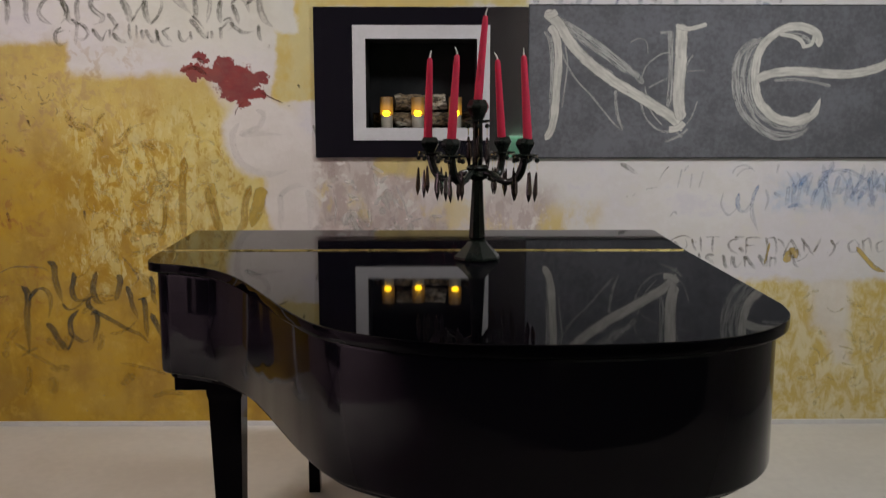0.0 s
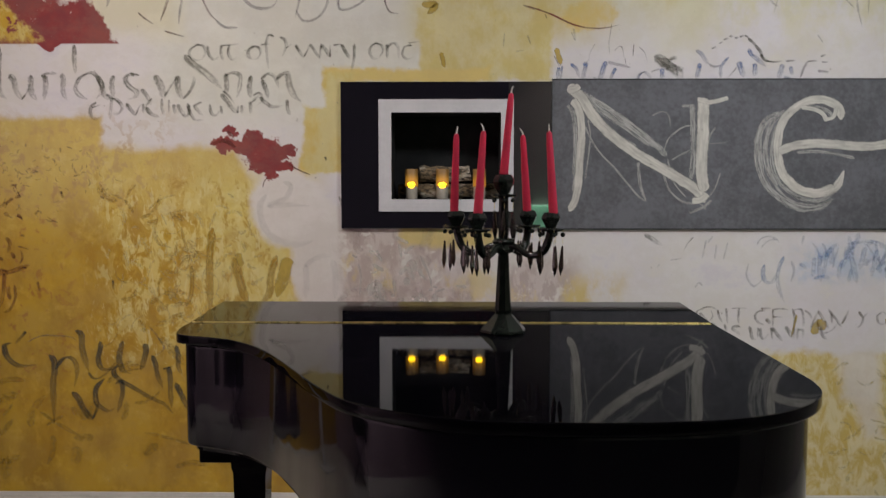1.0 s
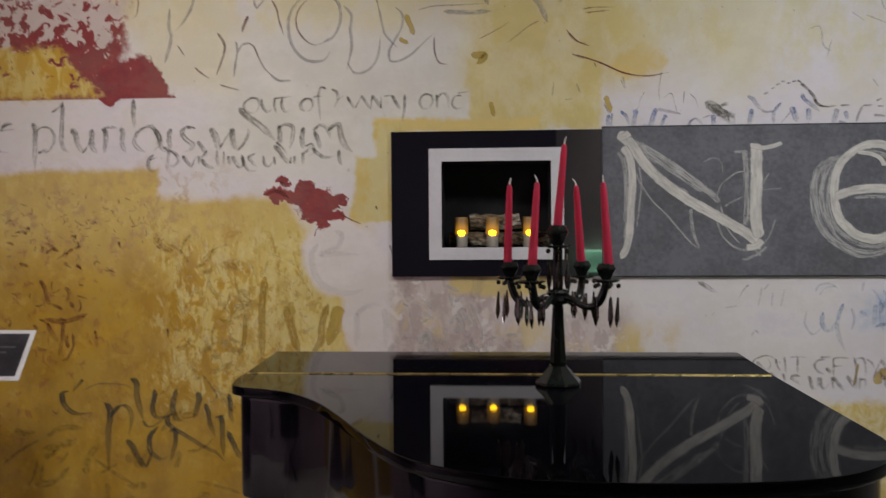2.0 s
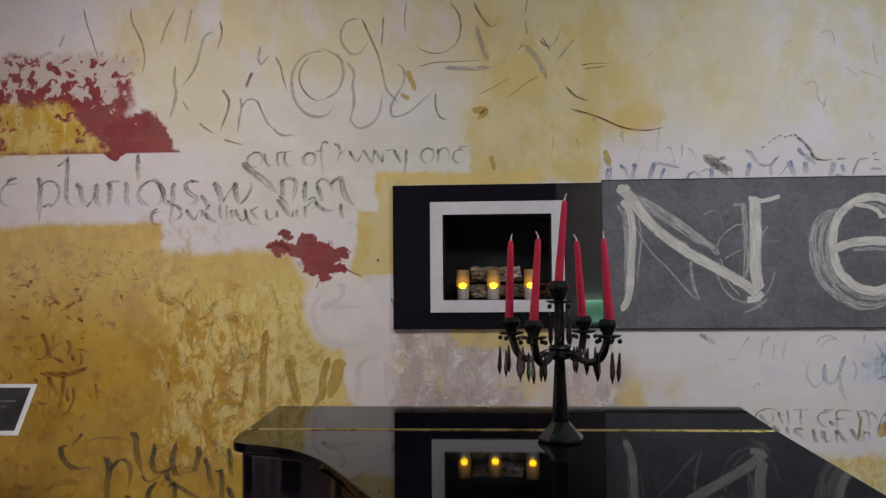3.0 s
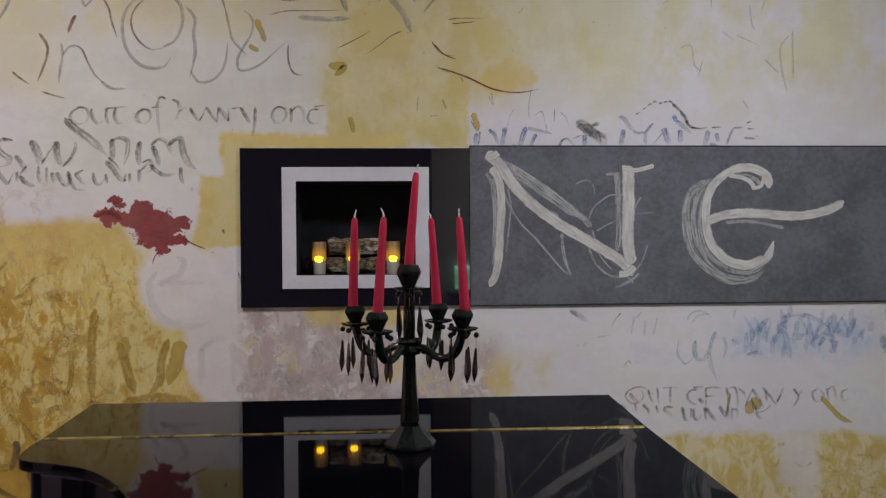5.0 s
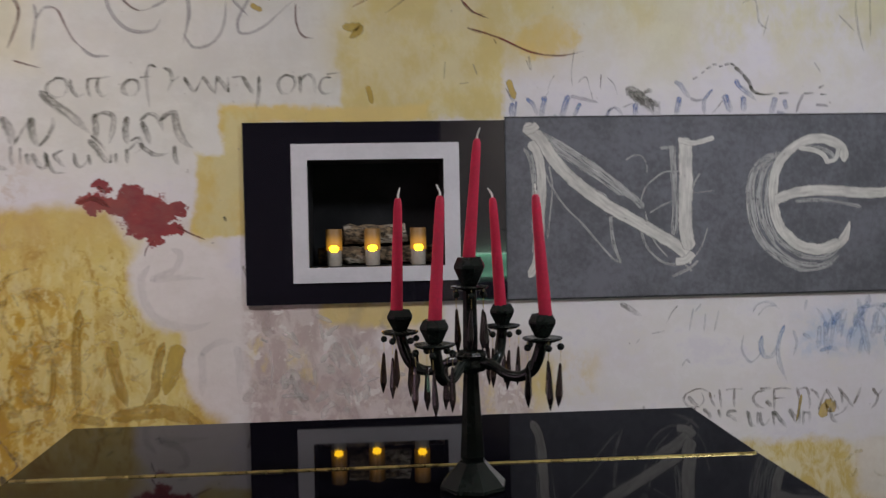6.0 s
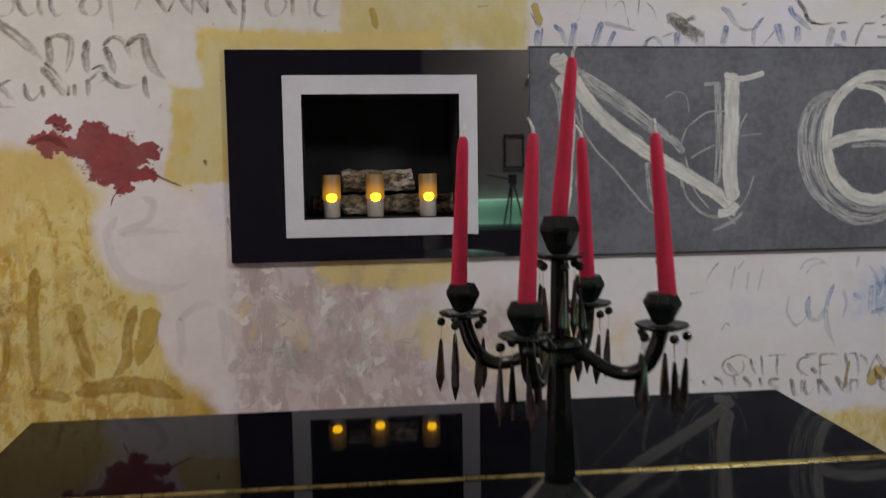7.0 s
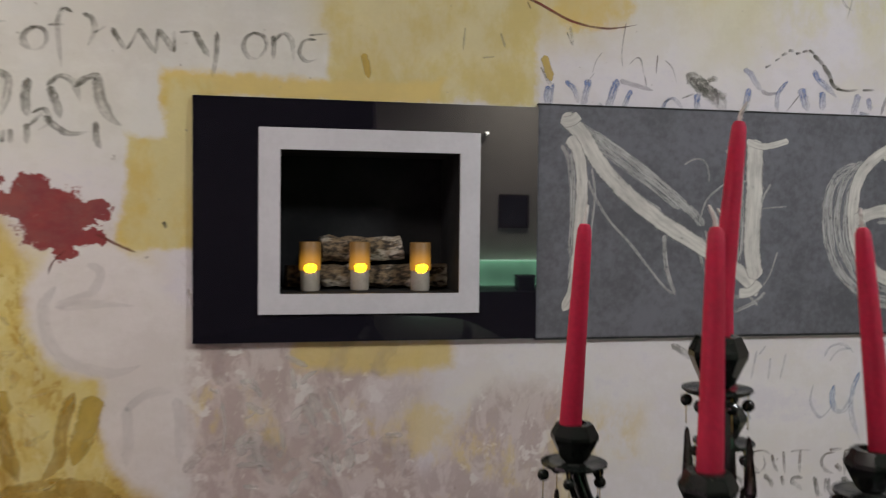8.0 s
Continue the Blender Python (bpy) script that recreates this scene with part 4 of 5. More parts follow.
lines(GREY_WASH, "pale grey curls beside the brown script",
      (0.0122, "-.575 2.549,-.629 2.534,-.654 2.49,-.649 2.436,-.609 2.391,-.57 2.396,-.538 2.44"), (0.0147, "-.631 2.354,-.599 2.312,-.604 2.253,-.599 2.18,-.621 2.077"),
      (0.0122, "-.618 2.111,-.589 2.067,-.54 2.071,-.501 2.105,-.481 2.154,-.474 2.223"), (0.0122, "-.481 2.346,-.467 2.277,-.452 2.228,-.403 2.171"),
      (0.0122, "-.41 2.343,-.378 2.311,-.383 2.252,-.413 2.203,-.437 2.154,-.432 2.115,-.393 2.115,-.344 2.139,-.295 2.183,-.241 2.229"), (0.022, "-.202 2.32,-.1 2.314,.003 2.318"), (0.022, "-.063 2.5,-.031 2.397,-.009 2.343"),
      (0.0268, ".149 2.41,.203 2.346,.241 2.263"), (0.0098, ".15 2.523,.159 2.455"), (0.0098, ".16 2.607,.15 2.543"), (0.0122, ".29 2.346,.339 2.404,.359 2.429"), least=0.8)
lines(SCRATCH, "faint dry scratches on the cream wash",
      (0.0085, "1.319 2.21,1.367 2.221,1.381 2.144,1.414 2.119"), (0.0073, "1.394 2.431,1.442 2.435,1.451 2.372"), (0.0085, "1.607 2.39,1.618 2.312,1.632 2.283"), (0.0073, "1.493 2.281,1.547 2.242"),
      (0.0072, "1.552 2.266,1.645 2.227"), (0.0072, "1.671 2.169,1.73 2.112"), (0.0096, "1.773 2.267,1.736 2.214,1.744 2.117,1.765 2.035"), (0.0096, "1.787 2.292,1.789 2.088"), (0.0073, "1.659 2.37,1.674 2.414"),
      (0.0073, "1.415 2.168,1.395 2.095"), (0.0073, "1.332 2.485,1.361 2.499"), (0.0073, "1.249 2.388,1.283 2.407"), (0.0073, ".667 2.343,.691 2.372"), (0.0097, ".556 2.031,.565 1.978"), (0.0073, ".265 2.013,.26 1.95"),
      (0.0073, ".362 2.003,.376 1.964"), (0.0073, ".313 1.935,.347 1.94"), (0.0072, "1.58 2.002,1.604 1.968"))
lines(BLUE_SKY, "blue smears further along below the panel", (0.028, "1.745 1.09,1.78 .95"), (0.028, "1.81 1.11,1.79 1.01"), (0.022, "1.86 1.10,1.84 .98"), (0.026, "1.94 1.10,1.97 .97"), (0.026, "1.73 1.12,1.84 1.13,1.94 1.08"), angle=10.0)
lines(RED_LINE, "thin dark red arc", (0.008, ".36 2.125,.46 2.09,.56 2.045,.66 2.03,.75 2.045"), (0.005, "-.05 2.20,.03 2.24,.08 2.27"), (0.005, ".40 2.30,.50 2.31"), (0.005, ".33 2.22,.37 2.18,.42 2.16"))
lines(LILAC, "large ghost letters in pale lilac", (0.026, "-.68 1.385,-.65 1.366,-.67 1.316,-.743 1.284,-.66 1.288,-.571 1.282"), (0.030, "-.753 1.331,-.782 1.282,-.768 1.198,-.719 1.14,-.62 1.115,-.551 1.135"), (0.030, "-.59 1.03,-.585 .96,-.59 .88"), (0.026, "-.59 1.02,-.54 1.06,-.48 1.065"), (0.030, "-.47 1.05,-.46 .98,-.462 .88"), least=0.9)
lines(OCHRE_LETTER, "dark ochre brush letters on the ochre field",
      (0.0358, "-.99 1.188,-1.001 1.088,-1.006 .973,-1.004 .8"), (0.0402, "-.901 1.059,-.881 .989,-.864 .921,-.84 .852"), (0.0339, "-.713 1.069,-.74 .984,-.746 .907,-.787 .854"),
      (0.0596, "-.897 .812,-.814 .826,-.739 .833,-.663 .817,-.588 .785"), (0.021, "-1.083 1.022,-1.084 .918,-1.109 .846"), (0.038, "-1.024 .82,-.965 .81,-.909 .793"), angle=10.0, least=0.85)
lines(PALE_OCHRE, "lighter ochre filling beside the brush letters",
      (0.0576, "-.664 1.059,-.681 .992,-.714 .887"), (0.0309, "-.882 1.077,-.865 1.019"), least=0.9)
lines(PALE_WHITE, "pale curved dabs on the mauve wash",
      (0.0097, "-.358 1.035,-.35 .972,-.356 .891"), (0.039, "-.317 .921,-.281 .947,-.26 .891,-.228 .855"), (0.0175, "-.199 1.147,-.142 1.121"), (0.0136, "-.185 1.118,-.173 1.061"), (0.0273, "-.184 .983,-.15 1.015,-.119 .961"),
      (0.0117, "-.106 1.008,-.064 .96"), (0.0157, "-.109 .89,-.079 .83"), (0.0312, "-.141 .844,-.168 .825,-.185 .787"), (0.0117, "-.282 1.091,-.258 1.044"), (0.0156, "-.21 .962,-.201 .905"),
      (0.0098, "-.093 1.066,-.054 .983,-.043 .927"), (0.0098, "-.03 .911,.017 .926"), (0.0195, "-.322 .87,-.237 .871"), (0.0136, "-.313 1.088,-.275 1.068,-.26 1.044"), (0.0097, "-.386 1.071,-.363 1.058"),
      (0.0116, "-.441 1.324,-.423 1.266"), least=0.7)
lines(PALE_YELLOW, "pale scraped marks among the ochre letters",
      (0.0095, "-1.143 1.064,-1.069 1.067,-1.032 1.047"), (0.0115, "-1.108 .986,-1.053 .975"), (0.0076, "-1.123 1.092,-1.072 1.079"), (0.0095, "-1.215 1.114,-1.171 1.101"), (0.0096, "-.977 1.011,-.954 1.039"),
      (0.0076, "-1.066 1.138,-1.025 1.147"), (0.0115, "-.919 1.335,-.893 1.315"), (0.0095, "-1.155 1.255,-1.107 1.263"), (0.0095, "-1.21 1.247,-1.186 1.199"), (0.0076, "-1.08 .953,-1.047 .917"), (0.0096, "-.981 .903,-.963 .883"),
      (0.0077, "-.837 .829,-.773 .834,-.738 .864"), least=0.7)
lines(PALE_OCHRE, "ochre drips among the grey words",
      (0.0222, "1.906 .797,1.944 .754,1.992 .707,2.038 .687"), (0.0123, "1.526 .817,1.507 .718"), least=0.8)
lines(CHARCOAL_HEAVY, "small black ticks on the ochre field",
      (0.0124, "-1.427 .961,-1.425 .916"), (0.0098, "-.5 1.492,-.493 1.475"), (0.0075, "-1.643 1.345,-1.636 1.325"), least=0.8)
lines(PALE_OCHRE, "orange dabs on the script",
      (0.0244, "-.364 2.311,-.344 2.262,-.329 2.222"), (0.0195, "-.393 2.208,-.354 2.188"), (0.0341, "-.085 2.132,-.027 2.127,-.061 2.093"), (0.0243, ".483 1.949,.506 1.881"), (0.0195, "-.003 1.932,.012 1.868"), least=0.85)
lines(PALE_OCHRE, "yellow-brown dabs among the grey words", (0.05, "1.60 .73,1.62 .78,1.65 .75"))
lines(RED_MARK, "small dark red brush marks on the ochre field",
      (0.0193, "-1.849 1.316,-1.888 1.291,-1.927 1.267"), (0.0192, "-1.818 1.324,-1.844 1.316"), (0.0221, "-2.006 1.174,-1.986 1.146,-1.972 1.091,-1.962 1.061"), (0.0193, "-1.888 1.146,-1.873 1.116,-1.884 1.078"),
      (0.0193, "-1.988 1.327,-1.994 1.297"), (0.0166, "-2.098 1.25,-2.052 1.237"), (0.0193, "-2.049 1.413,-2.07 1.38"), (0.0275, "-1.983 1.003,-1.906 .991,-1.828 1.011,-1.787 1.028"), (0.0248, "-1.973 .986,-1.953 .94,-1.923 .9"),
      (0.0221, "-1.901 .991,-1.907 .915,-1.924 .84"), (0.0166, "-1.86 .94,-1.856 .885,-1.883 .83,-1.914 .82"), (0.0138, "-1.757 .953,-1.747 .905"), (0.0166, "-2.036 .978,-2.021 .953"), (0.0109, "-1.586 1.409,-1.555 1.417"),
      (0.0137, "-1.643 1.345,-1.633 1.315"), least=0.7)
lines(RED_LINE, "dark red splash drips", (0.008, "-.66 1.46,-.61 1.435,-.565 1.415"), (0.006, "-.73 1.42,-.76 1.39,-.77 1.36"), (0.02, "-.99 1.545,-.93 1.56,-.88 1.53"), (0.014, "-.92 1.60,-.89 1.58"))


def scatter(name, material, label, count, x0, x1, z0, z1, long, wide, curl, seed, aim=0.0, turn=3.14):
    """Many small loose strokes over part of the wall."""
    r, ink = random.Random(seed), Ink(INK + 0.0002)
    for _ in range(count):
        x, z = r.triangular(x0, x1), r.triangular(z0, z1)
        a, l = aim + r.uniform(-turn, turn), long * r.uniform(0.4, 1.3)
        k = r.uniform(-curl, curl)
        pts, px, pz = [], x, z
        for _ in range(4):
            pts.append((px, pz))
            px, pz, a = px + math.cos(a) * l / 3, pz + math.sin(a) * l / 3, a + k
        ink.stroke(pts, wide * r.uniform(0.4, 1.3), r.uniform(20, 60), 0.6, steps=4)
    return ink.done(name, material, wall_north, label, kind="stuff")


scatter("paint_smears", BLUE_FAINT, "pale blue smears below the panel", 46, 1.5, 2.3, 0.95, 1.12, 0.075, 0.030, 0.3, 21, 1.45, 0.6)
scatter("paint_curls", PALE_YELLOW, "pale yellow scraped brush marks", 90, -1.5, -0.7, 0.62, 1.36, 0.075, 0.020, 0.7, 3)
scatter("paint_curls", DARK_OCHRE, "dark ochre curling brush marks", 26, -1.5, -0.98, 0.6, 1.4, 0.12, 0.03, 0.6, 4)
scatter("paint_curls", PALE_WHITE, "pale short dabs on the mauve wash", 22, -0.42, 0.12, 0.75, 1.14, 0.045, 0.030, 0.3, 5)
scatter("paint_curls", MAUVE_STROKE, "darker mauve curling marks on the wash", 15, -0.50, 0.26, 0.62, 1.20, 0.17, 0.06, 0.5, 15)
scatter("paint_flecks", RED_MARK, "small dark red flecks", 30, -2.3, -1.62, 0.75, 1.45, 0.05, 0.018, 0.6, 6)
scatter("paint_flecks", FLECK, "small brown flecks", 110, -2.2, -1.3, 1.22, 1.62, 0.028, 0.008, 0.8, 7)
scatter("paint_flecks", PALE_YELLOW, "pale strokes on the low yellow wash", 60, 1.5, 2.6, 0.0, 0.62, 0.09, 0.02, 0.9, 8)
scatter("paint_flecks", DARK_OCHRE, "broad ochre marks on the field", 36, -2.8, -0.9, 0.0, 0.8, 0.16, 0.05, 0.4, 9)

# ---- slate panel with two brushed letters ----
panel = tagged(new("painted_panel"), "slate-grey canvas panel with off-white brushed letters N E", "panel")
panel.location = (0.466, WALL, 1.185)
board = part("canvas", moved(box_bm(0.4665, 2.75, WALL - 0.012, WALL, 1.186, 1.815, 0.002), Matrix.Translation((-0.466, -WALL, -1.185))), SLATE, panel)

# Thin black strips stand in for the shadow lines above and below the canvas.
for z0, z1 in ((1.1815, 1.1858), (1.8152, 1.8190)):
    part("edge", moved(box_bm(0.4665, 2.75, WALL - 0.0135, WALL, z0, z1), Matrix.Translation((-0.466, -WALL, -1.185))), MATT_BLACK, panel, "thin black strip drawn for the shadow line at the panel's edge")


def brushed_letter(label, strokes, dry):
    """A big letter of loaded strokes over dry ones, drawn in units of 10 cm on the panel."""
    for code, mat, y in ((dry, CHALK_DRY, -0.0124), (strokes, CHALK, -0.0128)):
        ink = Ink(y)
        for width, nib, pts in code:
            ink.stroke([tuple(float(v) / 10 for v in q.split()) for q in pts.split(",")], width * 1.25, nib, 0.9, 0.04)
        ink.done("brushed_letter", mat, panel, label)


brushed_letter("off-white brushed letter N", [
    (0.0414, 30, ".708 6.068,.962 5.812,1.29 5.482,1.543 5.08,1.909 4.602,2.463 4.043,3.023 3.609,3.775 3.093,4.726 2.55,5.589 2.041,6.266 1.571,6.537 1.111"), (0.0314, 30, ".863 5.454,1.098 5.143,1.237 4.598,1.26 3.779,1.206 2.868,1.152 1.951,1.026 1.218,.773 .745"), (0.047, 30, "6.375 5.539,6.392 4.766,6.389 3.843,6.367 2.914,6.384 2.167,6.558 1.6"), (0.0186, 30, "6.125 5.488,6.702 5.35,7.437 5.539"), (0.0282, 30, "5.992 1.204,6.343 1.231,6.655 1.484"), (0.0291, 30, ".704 5.852,.964 5.92,1.152 6.061")], [
    (0.0242, 40, "1.257 5.717,1.921 5.345,2.849 4.764,3.598 4.201,4.542 3.443,4.884 3.102"), (0.0222, 40, "1.366 5.553,2.287 4.848,3.22 4.245,4.161 3.563"), (0.0167, 40, "1.552 5.586,2.663 4.932,3.786 4.086,4.694 3.328"), (0.0111, 40, "1.726 4.859,2.652 4.075,3.59 3.503"), (0.0129, 40, ".674 5.241,.87 4.877,.968 4.15,.985 3.056,.934 2.289"), (0.0074, 40, "1.536 4.628,1.636 3.953,1.543 2.858,1.436 2.09"), (0.0092, 40, ".948 5.056,1.039 3.967,1.012 2.506,.92 1.59"), (0.0075, 40, "1.419 4.358,1.635 3.862,2.074 3.211,2.632 2.645,3.192 1.982,3.757 1.351,4.062 1.174"), (0.0131, 40, "3.697 2.837,3.728 2.244,3.837 1.684,4.043 1.193"), (0.0094, 40, "4.728 2.809,4.8 2.213,5.027 1.647,5.488 1.221,5.875 1.095,6.225 1.122"), (0.0066, 40, "4.921 2.99,5.184 2.016,5.721 1.363"), (0.0225, 40, "5.913 5.272,5.966 4.222,6 3.11,5.938 2.105"), (0.0111, 40, "5.472 5.188,6.009 5.215"), (0.0056, 40, "4.249 4.791,4.554 4.949,4.821 4.908,4.972 4.685,5.007 4.316"), (0.0065, 40, "4.751 3.29,4.927 3.784,5.235 4.091,5.621 4.34,6.082 4.367,6.468 4.322,6.719 4.15"), (0.0065, 40, "5.094 2.929,5.499 3.16,5.963 3.352"), (0.0075, 40, "6.913 4.294,6.738 4.02,6.563 3.616"), (0.0037, 40, "6.466 3.581,7.437 3.669"), (0.0056, 40, "7.164 2.369,6.968 1.775,6.733 1.406"), (0.0113, 40, "6.811 1.216,6.459 .926,5.834 .664"), (0.0075, 40, "6.148 1.387,6.381 1.041,6.575 .846")])
brushed_letter("off-white brushed letter E", [
    (0.0344, 30, "12.176 4.613,12.11 5.065,11.766 5.334,11.286 5.454,10.77 5.389,10.297 5.136,9.866 4.734,9.632 4.254,9.557 3.582,9.601 2.923,9.803 2.352,10.205 1.867,10.687 1.586,11.21 1.494,11.732 1.592,12.132 1.886,12.366 2.489"), (0.0382, 30, "9.883 2.217,10.325 1.787,10.847 1.562,11.41 1.545,12.012 1.813"), (0.0171, 30, "10.495 5.133,11.052 5.048,11.413 4.854,11.576 4.55"), (0.0152, 30, "11.535 4.626,11.854 4.732,11.968 5.143"), (0.0362, 50, "9.618 3.28,9.954 3.422,10.39 3.562,11.187 3.618,11.989 3.58,13.5 3.5,14.7 3.75,15.3 4.1")], [
    (0.0268, 30, "9.628 4.925,9.078 4.601,8.766 4.067,8.69 3.415,8.772 2.663,9.051 1.995,9.49 1.471,10.091 1.071,10.734 .86,11.417 .952,11.938 1.28"), (0.0228, 30, "9.824 4.996,9.315 4.522,9.082 3.874,9.046 3.125,9.207 2.463,9.607 1.846"), (0.0172, 30, "10.022 4.918,9.552 4.424,9.358 3.774,9.324 2.836,9.606 2.074,10.127 1.565,10.77 1.24,11.414 1.22,11.975 1.508"), (0.0094, 30, "9.471 4.779,8.923 4.25,8.848 3.411,8.97 2.469"), (0.0134, 30, "10.353 3.243,11.19 3.279,11.994 3.183,12.804 2.992"), (0.0115, 30, "9.127 2.653,9.608 1.695,10.411 1.099,11.215 .997"), (0.0171, 30, "10.615 5.093,11.091 5.122,11.571 5,11.813 4.771")])

# ---- wall fireplace ----
fireplace = tagged(new("wall_fireplace"), "black glass wall fireplace with a white inner frame", "fireplace")
fireplace.location = (0.018, WALL, 1.187)
FO = Matrix.Translation((-0.018, -WALL, -1.187))
part("glass_panel", moved(ring_bm(-0.429, 0.4645, 1.187, 1.807, -0.216, 0.253, 1.309, 1.680, WALL - 0.020, WALL, 0.0015), FO), BLACK_GLASS, fireplace, "glossy black glass surround")
part("frame", moved(ring_bm(-0.268, 0.305, 1.259, 1.733, -0.214, 0.251, 1.311, 1.678, WALL - 0.027, WALL - 0.0202, 0.0015), FO), WHITE_FRAME, fireplace, "matt white metal frame")
shell = bmesh.new()
bmesh.ops.create_cube(shell, size=1, matrix=Matrix.Translation((0.0185, WALL + 0.115, 1.4945)) @ Matrix.Diagonal((0.468, 0.25, 0.370, 1)))
bmesh.ops.delete(shell, geom=[f for f in shell.faces if f.normal.y < -0.5], context="FACES")
bmesh.ops.reverse_faces(shell, faces=shell.faces)
part("firebox", moved(shell, FO), SOOT, fireplace, "matt black firebox recess")


def log(x0, x1, y, z, radius, seed, lean=0.0):
    """A split birch log, charred, lying across the firebox."""
    r = random.Random(seed)
    pts = [(x0 + (x1 - x0) * i / 9, y + r.uniform(-1, 1) * 0.004, z + lean * i / 9 + r.uniform(-1, 1) * 0.003) for i in range(10)]
    bm = tube_bm(pts, [radius * r.uniform(0.88, 1.08) for _ in pts], 12)
    for v in bm.verts:
        v.co += 0.006 * noise.noise_vector(v.co * 40)
    ob = tagged(new("fire_log"), "charred birch log in the firebox", "log", "logs in the firebox")
    ob.location = ((x0 + x1) / 2, y, z - radius)
    part("bark", moved(bm, Matrix.Translation((-(x0 + x1) / 2, -y, -(z - radius)))), BARK, ob)
    return ob


log(-0.196, 0.004, WALL + 0.155, 1.3455, 0.033, 11)
log(0.020, 0.2505, WALL + 0.160, 1.3445, 0.032, 12)
log(-0.103, 0.125, WALL + 0.165, 1.4190, 0.034, 13, 0.003)


def led_candle(x, y):
    ob = tagged(new("pillar_candle"), "lit amber pillar candle with a white foot in the firebox", "candle", "candles in the firebox")
    ob.location = (x, y, 1.3105)
    part("foot", lathe_bm([(0.0235, 0), (0.0255, 0.003), (0.0255, 0.052), (0.025, 0.054)], 24), CANDLE_WHITE, ob, "white wax foot", True)
    part("sleeve", lathe_bm([(0.0255, 0.0545), (0.0285, 0.056), (0.0285, 0.128), (0.0265, 0.131), (0.020, 0.128)], 24), AMBER, ob, "amber glowing upper sleeve", True)
    bm = bmesh.new()
    bmesh.ops.create_uvsphere(bm, u_segments=16, v_segments=10, radius=0.0160, matrix=Matrix.Translation((0, -0.0195, 0.063)) @ Matrix.Diagonal((1.08, 0.75, 1.0, 1)))
    part("flame", bm, FLAME, ob, "bright yellow flame spot", True)


for cx, cy in ((-0.1335, 0.085), (0.001, 0.102), (0.163, 0.072)):
    led_candle(cx, WALL + cy)

# ---- grand piano ----
piano = tagged(new("grand_piano"), "glossy black baby grand piano with closed lid and brass hinge", "piano")
piano.location = (0.04, 2.15, 0)
PO = Matrix.Translation((-0.04, -2.15, 0))
SPINE, CHEEK, NOSE = 0.782, -0.694, 2.88
tail = curve([(-0.680, 2.40), (-0.663, 2.30), (-0.625, 2.257), (-0.56, 2.230), (-0.48, 2.180), (-0.395, 2.075), (-0.332, 1.96), (-0.281, 1.854), (-0.209, 1.706), (-0.134, 1.583), (-0.045, 1.512), (0.06, 1.462), (0.16, 1.445), (0.28, 1.441), (0.40, 1.448), (0.52, 1.470), (0.616, 1.514), (0.691, 1.583), (0.741, 1.67), (0.760, 1.76)], 10)
outline = [(CHEEK, NOSE)] + [tuple(p) for p in tail] + [(SPINE, NOSE)]


def inset(points, d):
    """The outline drawn in by d."""
    n, out = len(points), []
    for i in range(n):
        a, b = np.array(points[i - 1]), np.array(points[(i + 1) % n])
        t = (b - a) / (np.linalg.norm(b - a) + 1e-9)
        out.append((points[i][0] - t[1] * d, points[i][1] + t[0] * d))
    return out


HINGE = 2.470


def knuckles_bm(x0, x1, count):
    """A row of hinge knuckles on a pin."""
    pts, radii, step = [], [], (x1 - x0) / count
    for i in range(count):
        a = x0 + i * step
        for x, r in ((a, 0.0022), (a + 0.0012, 0.0036), (a + step - 0.0012, 0.0036), (a + step - 0.0002, 0.0022)):
            pts.append((x, HINGE, LID))
            radii.append(r)
    return tube_bm(pts, radii, 8)


front = [(-0.680, HINGE - 0.0004)] + [tuple(p) for p in tail] + [(0.7715, HINGE - 0.0004)]
part("lid", moved(prism_bm(front, LID - 0.024, LID, 0.003), PO), LACQUER, piano, "glossy black main lid", "sides")
FLAP = PO @ Matrix.Translation((0, HINGE, LID)) @ pose(0, 0, 0, 0.8) @ Matrix.Translation((0, -HINGE, -LID))
part("lid_flap", moved(prism_bm([(CHEEK, NOSE), (-0.680, HINGE + 0.0004), (0.7715, HINGE + 0.0004), (SPINE, NOSE)], LID - 0.024, LID, 0.003), FLAP), LACQUER, piano, "folding front flap of the lid")
hinge = part("hinge", moved(knuckles_bm(-0.672, 0.764, 48), PO), BRASS, piano, "long brass piano hinge")
rim = inset(outline, 0.023)
part("rim", moved(prism_bm(rim, 0.695, LID - 0.0275, 0.008), PO), CASE, piano, "curved black lacquer case", "sides")
part("rim_edge", moved(prism_bm(inset(outline, 0.046), 0.680, 0.695), PO), LACQUER, piano)
part("key_bed", moved(box_bm(-0.640, 0.735, 2.40, 2.84, 0.612, 0.680, 0.004), PO), LACQUER, piano, "keyboard bed under the case")


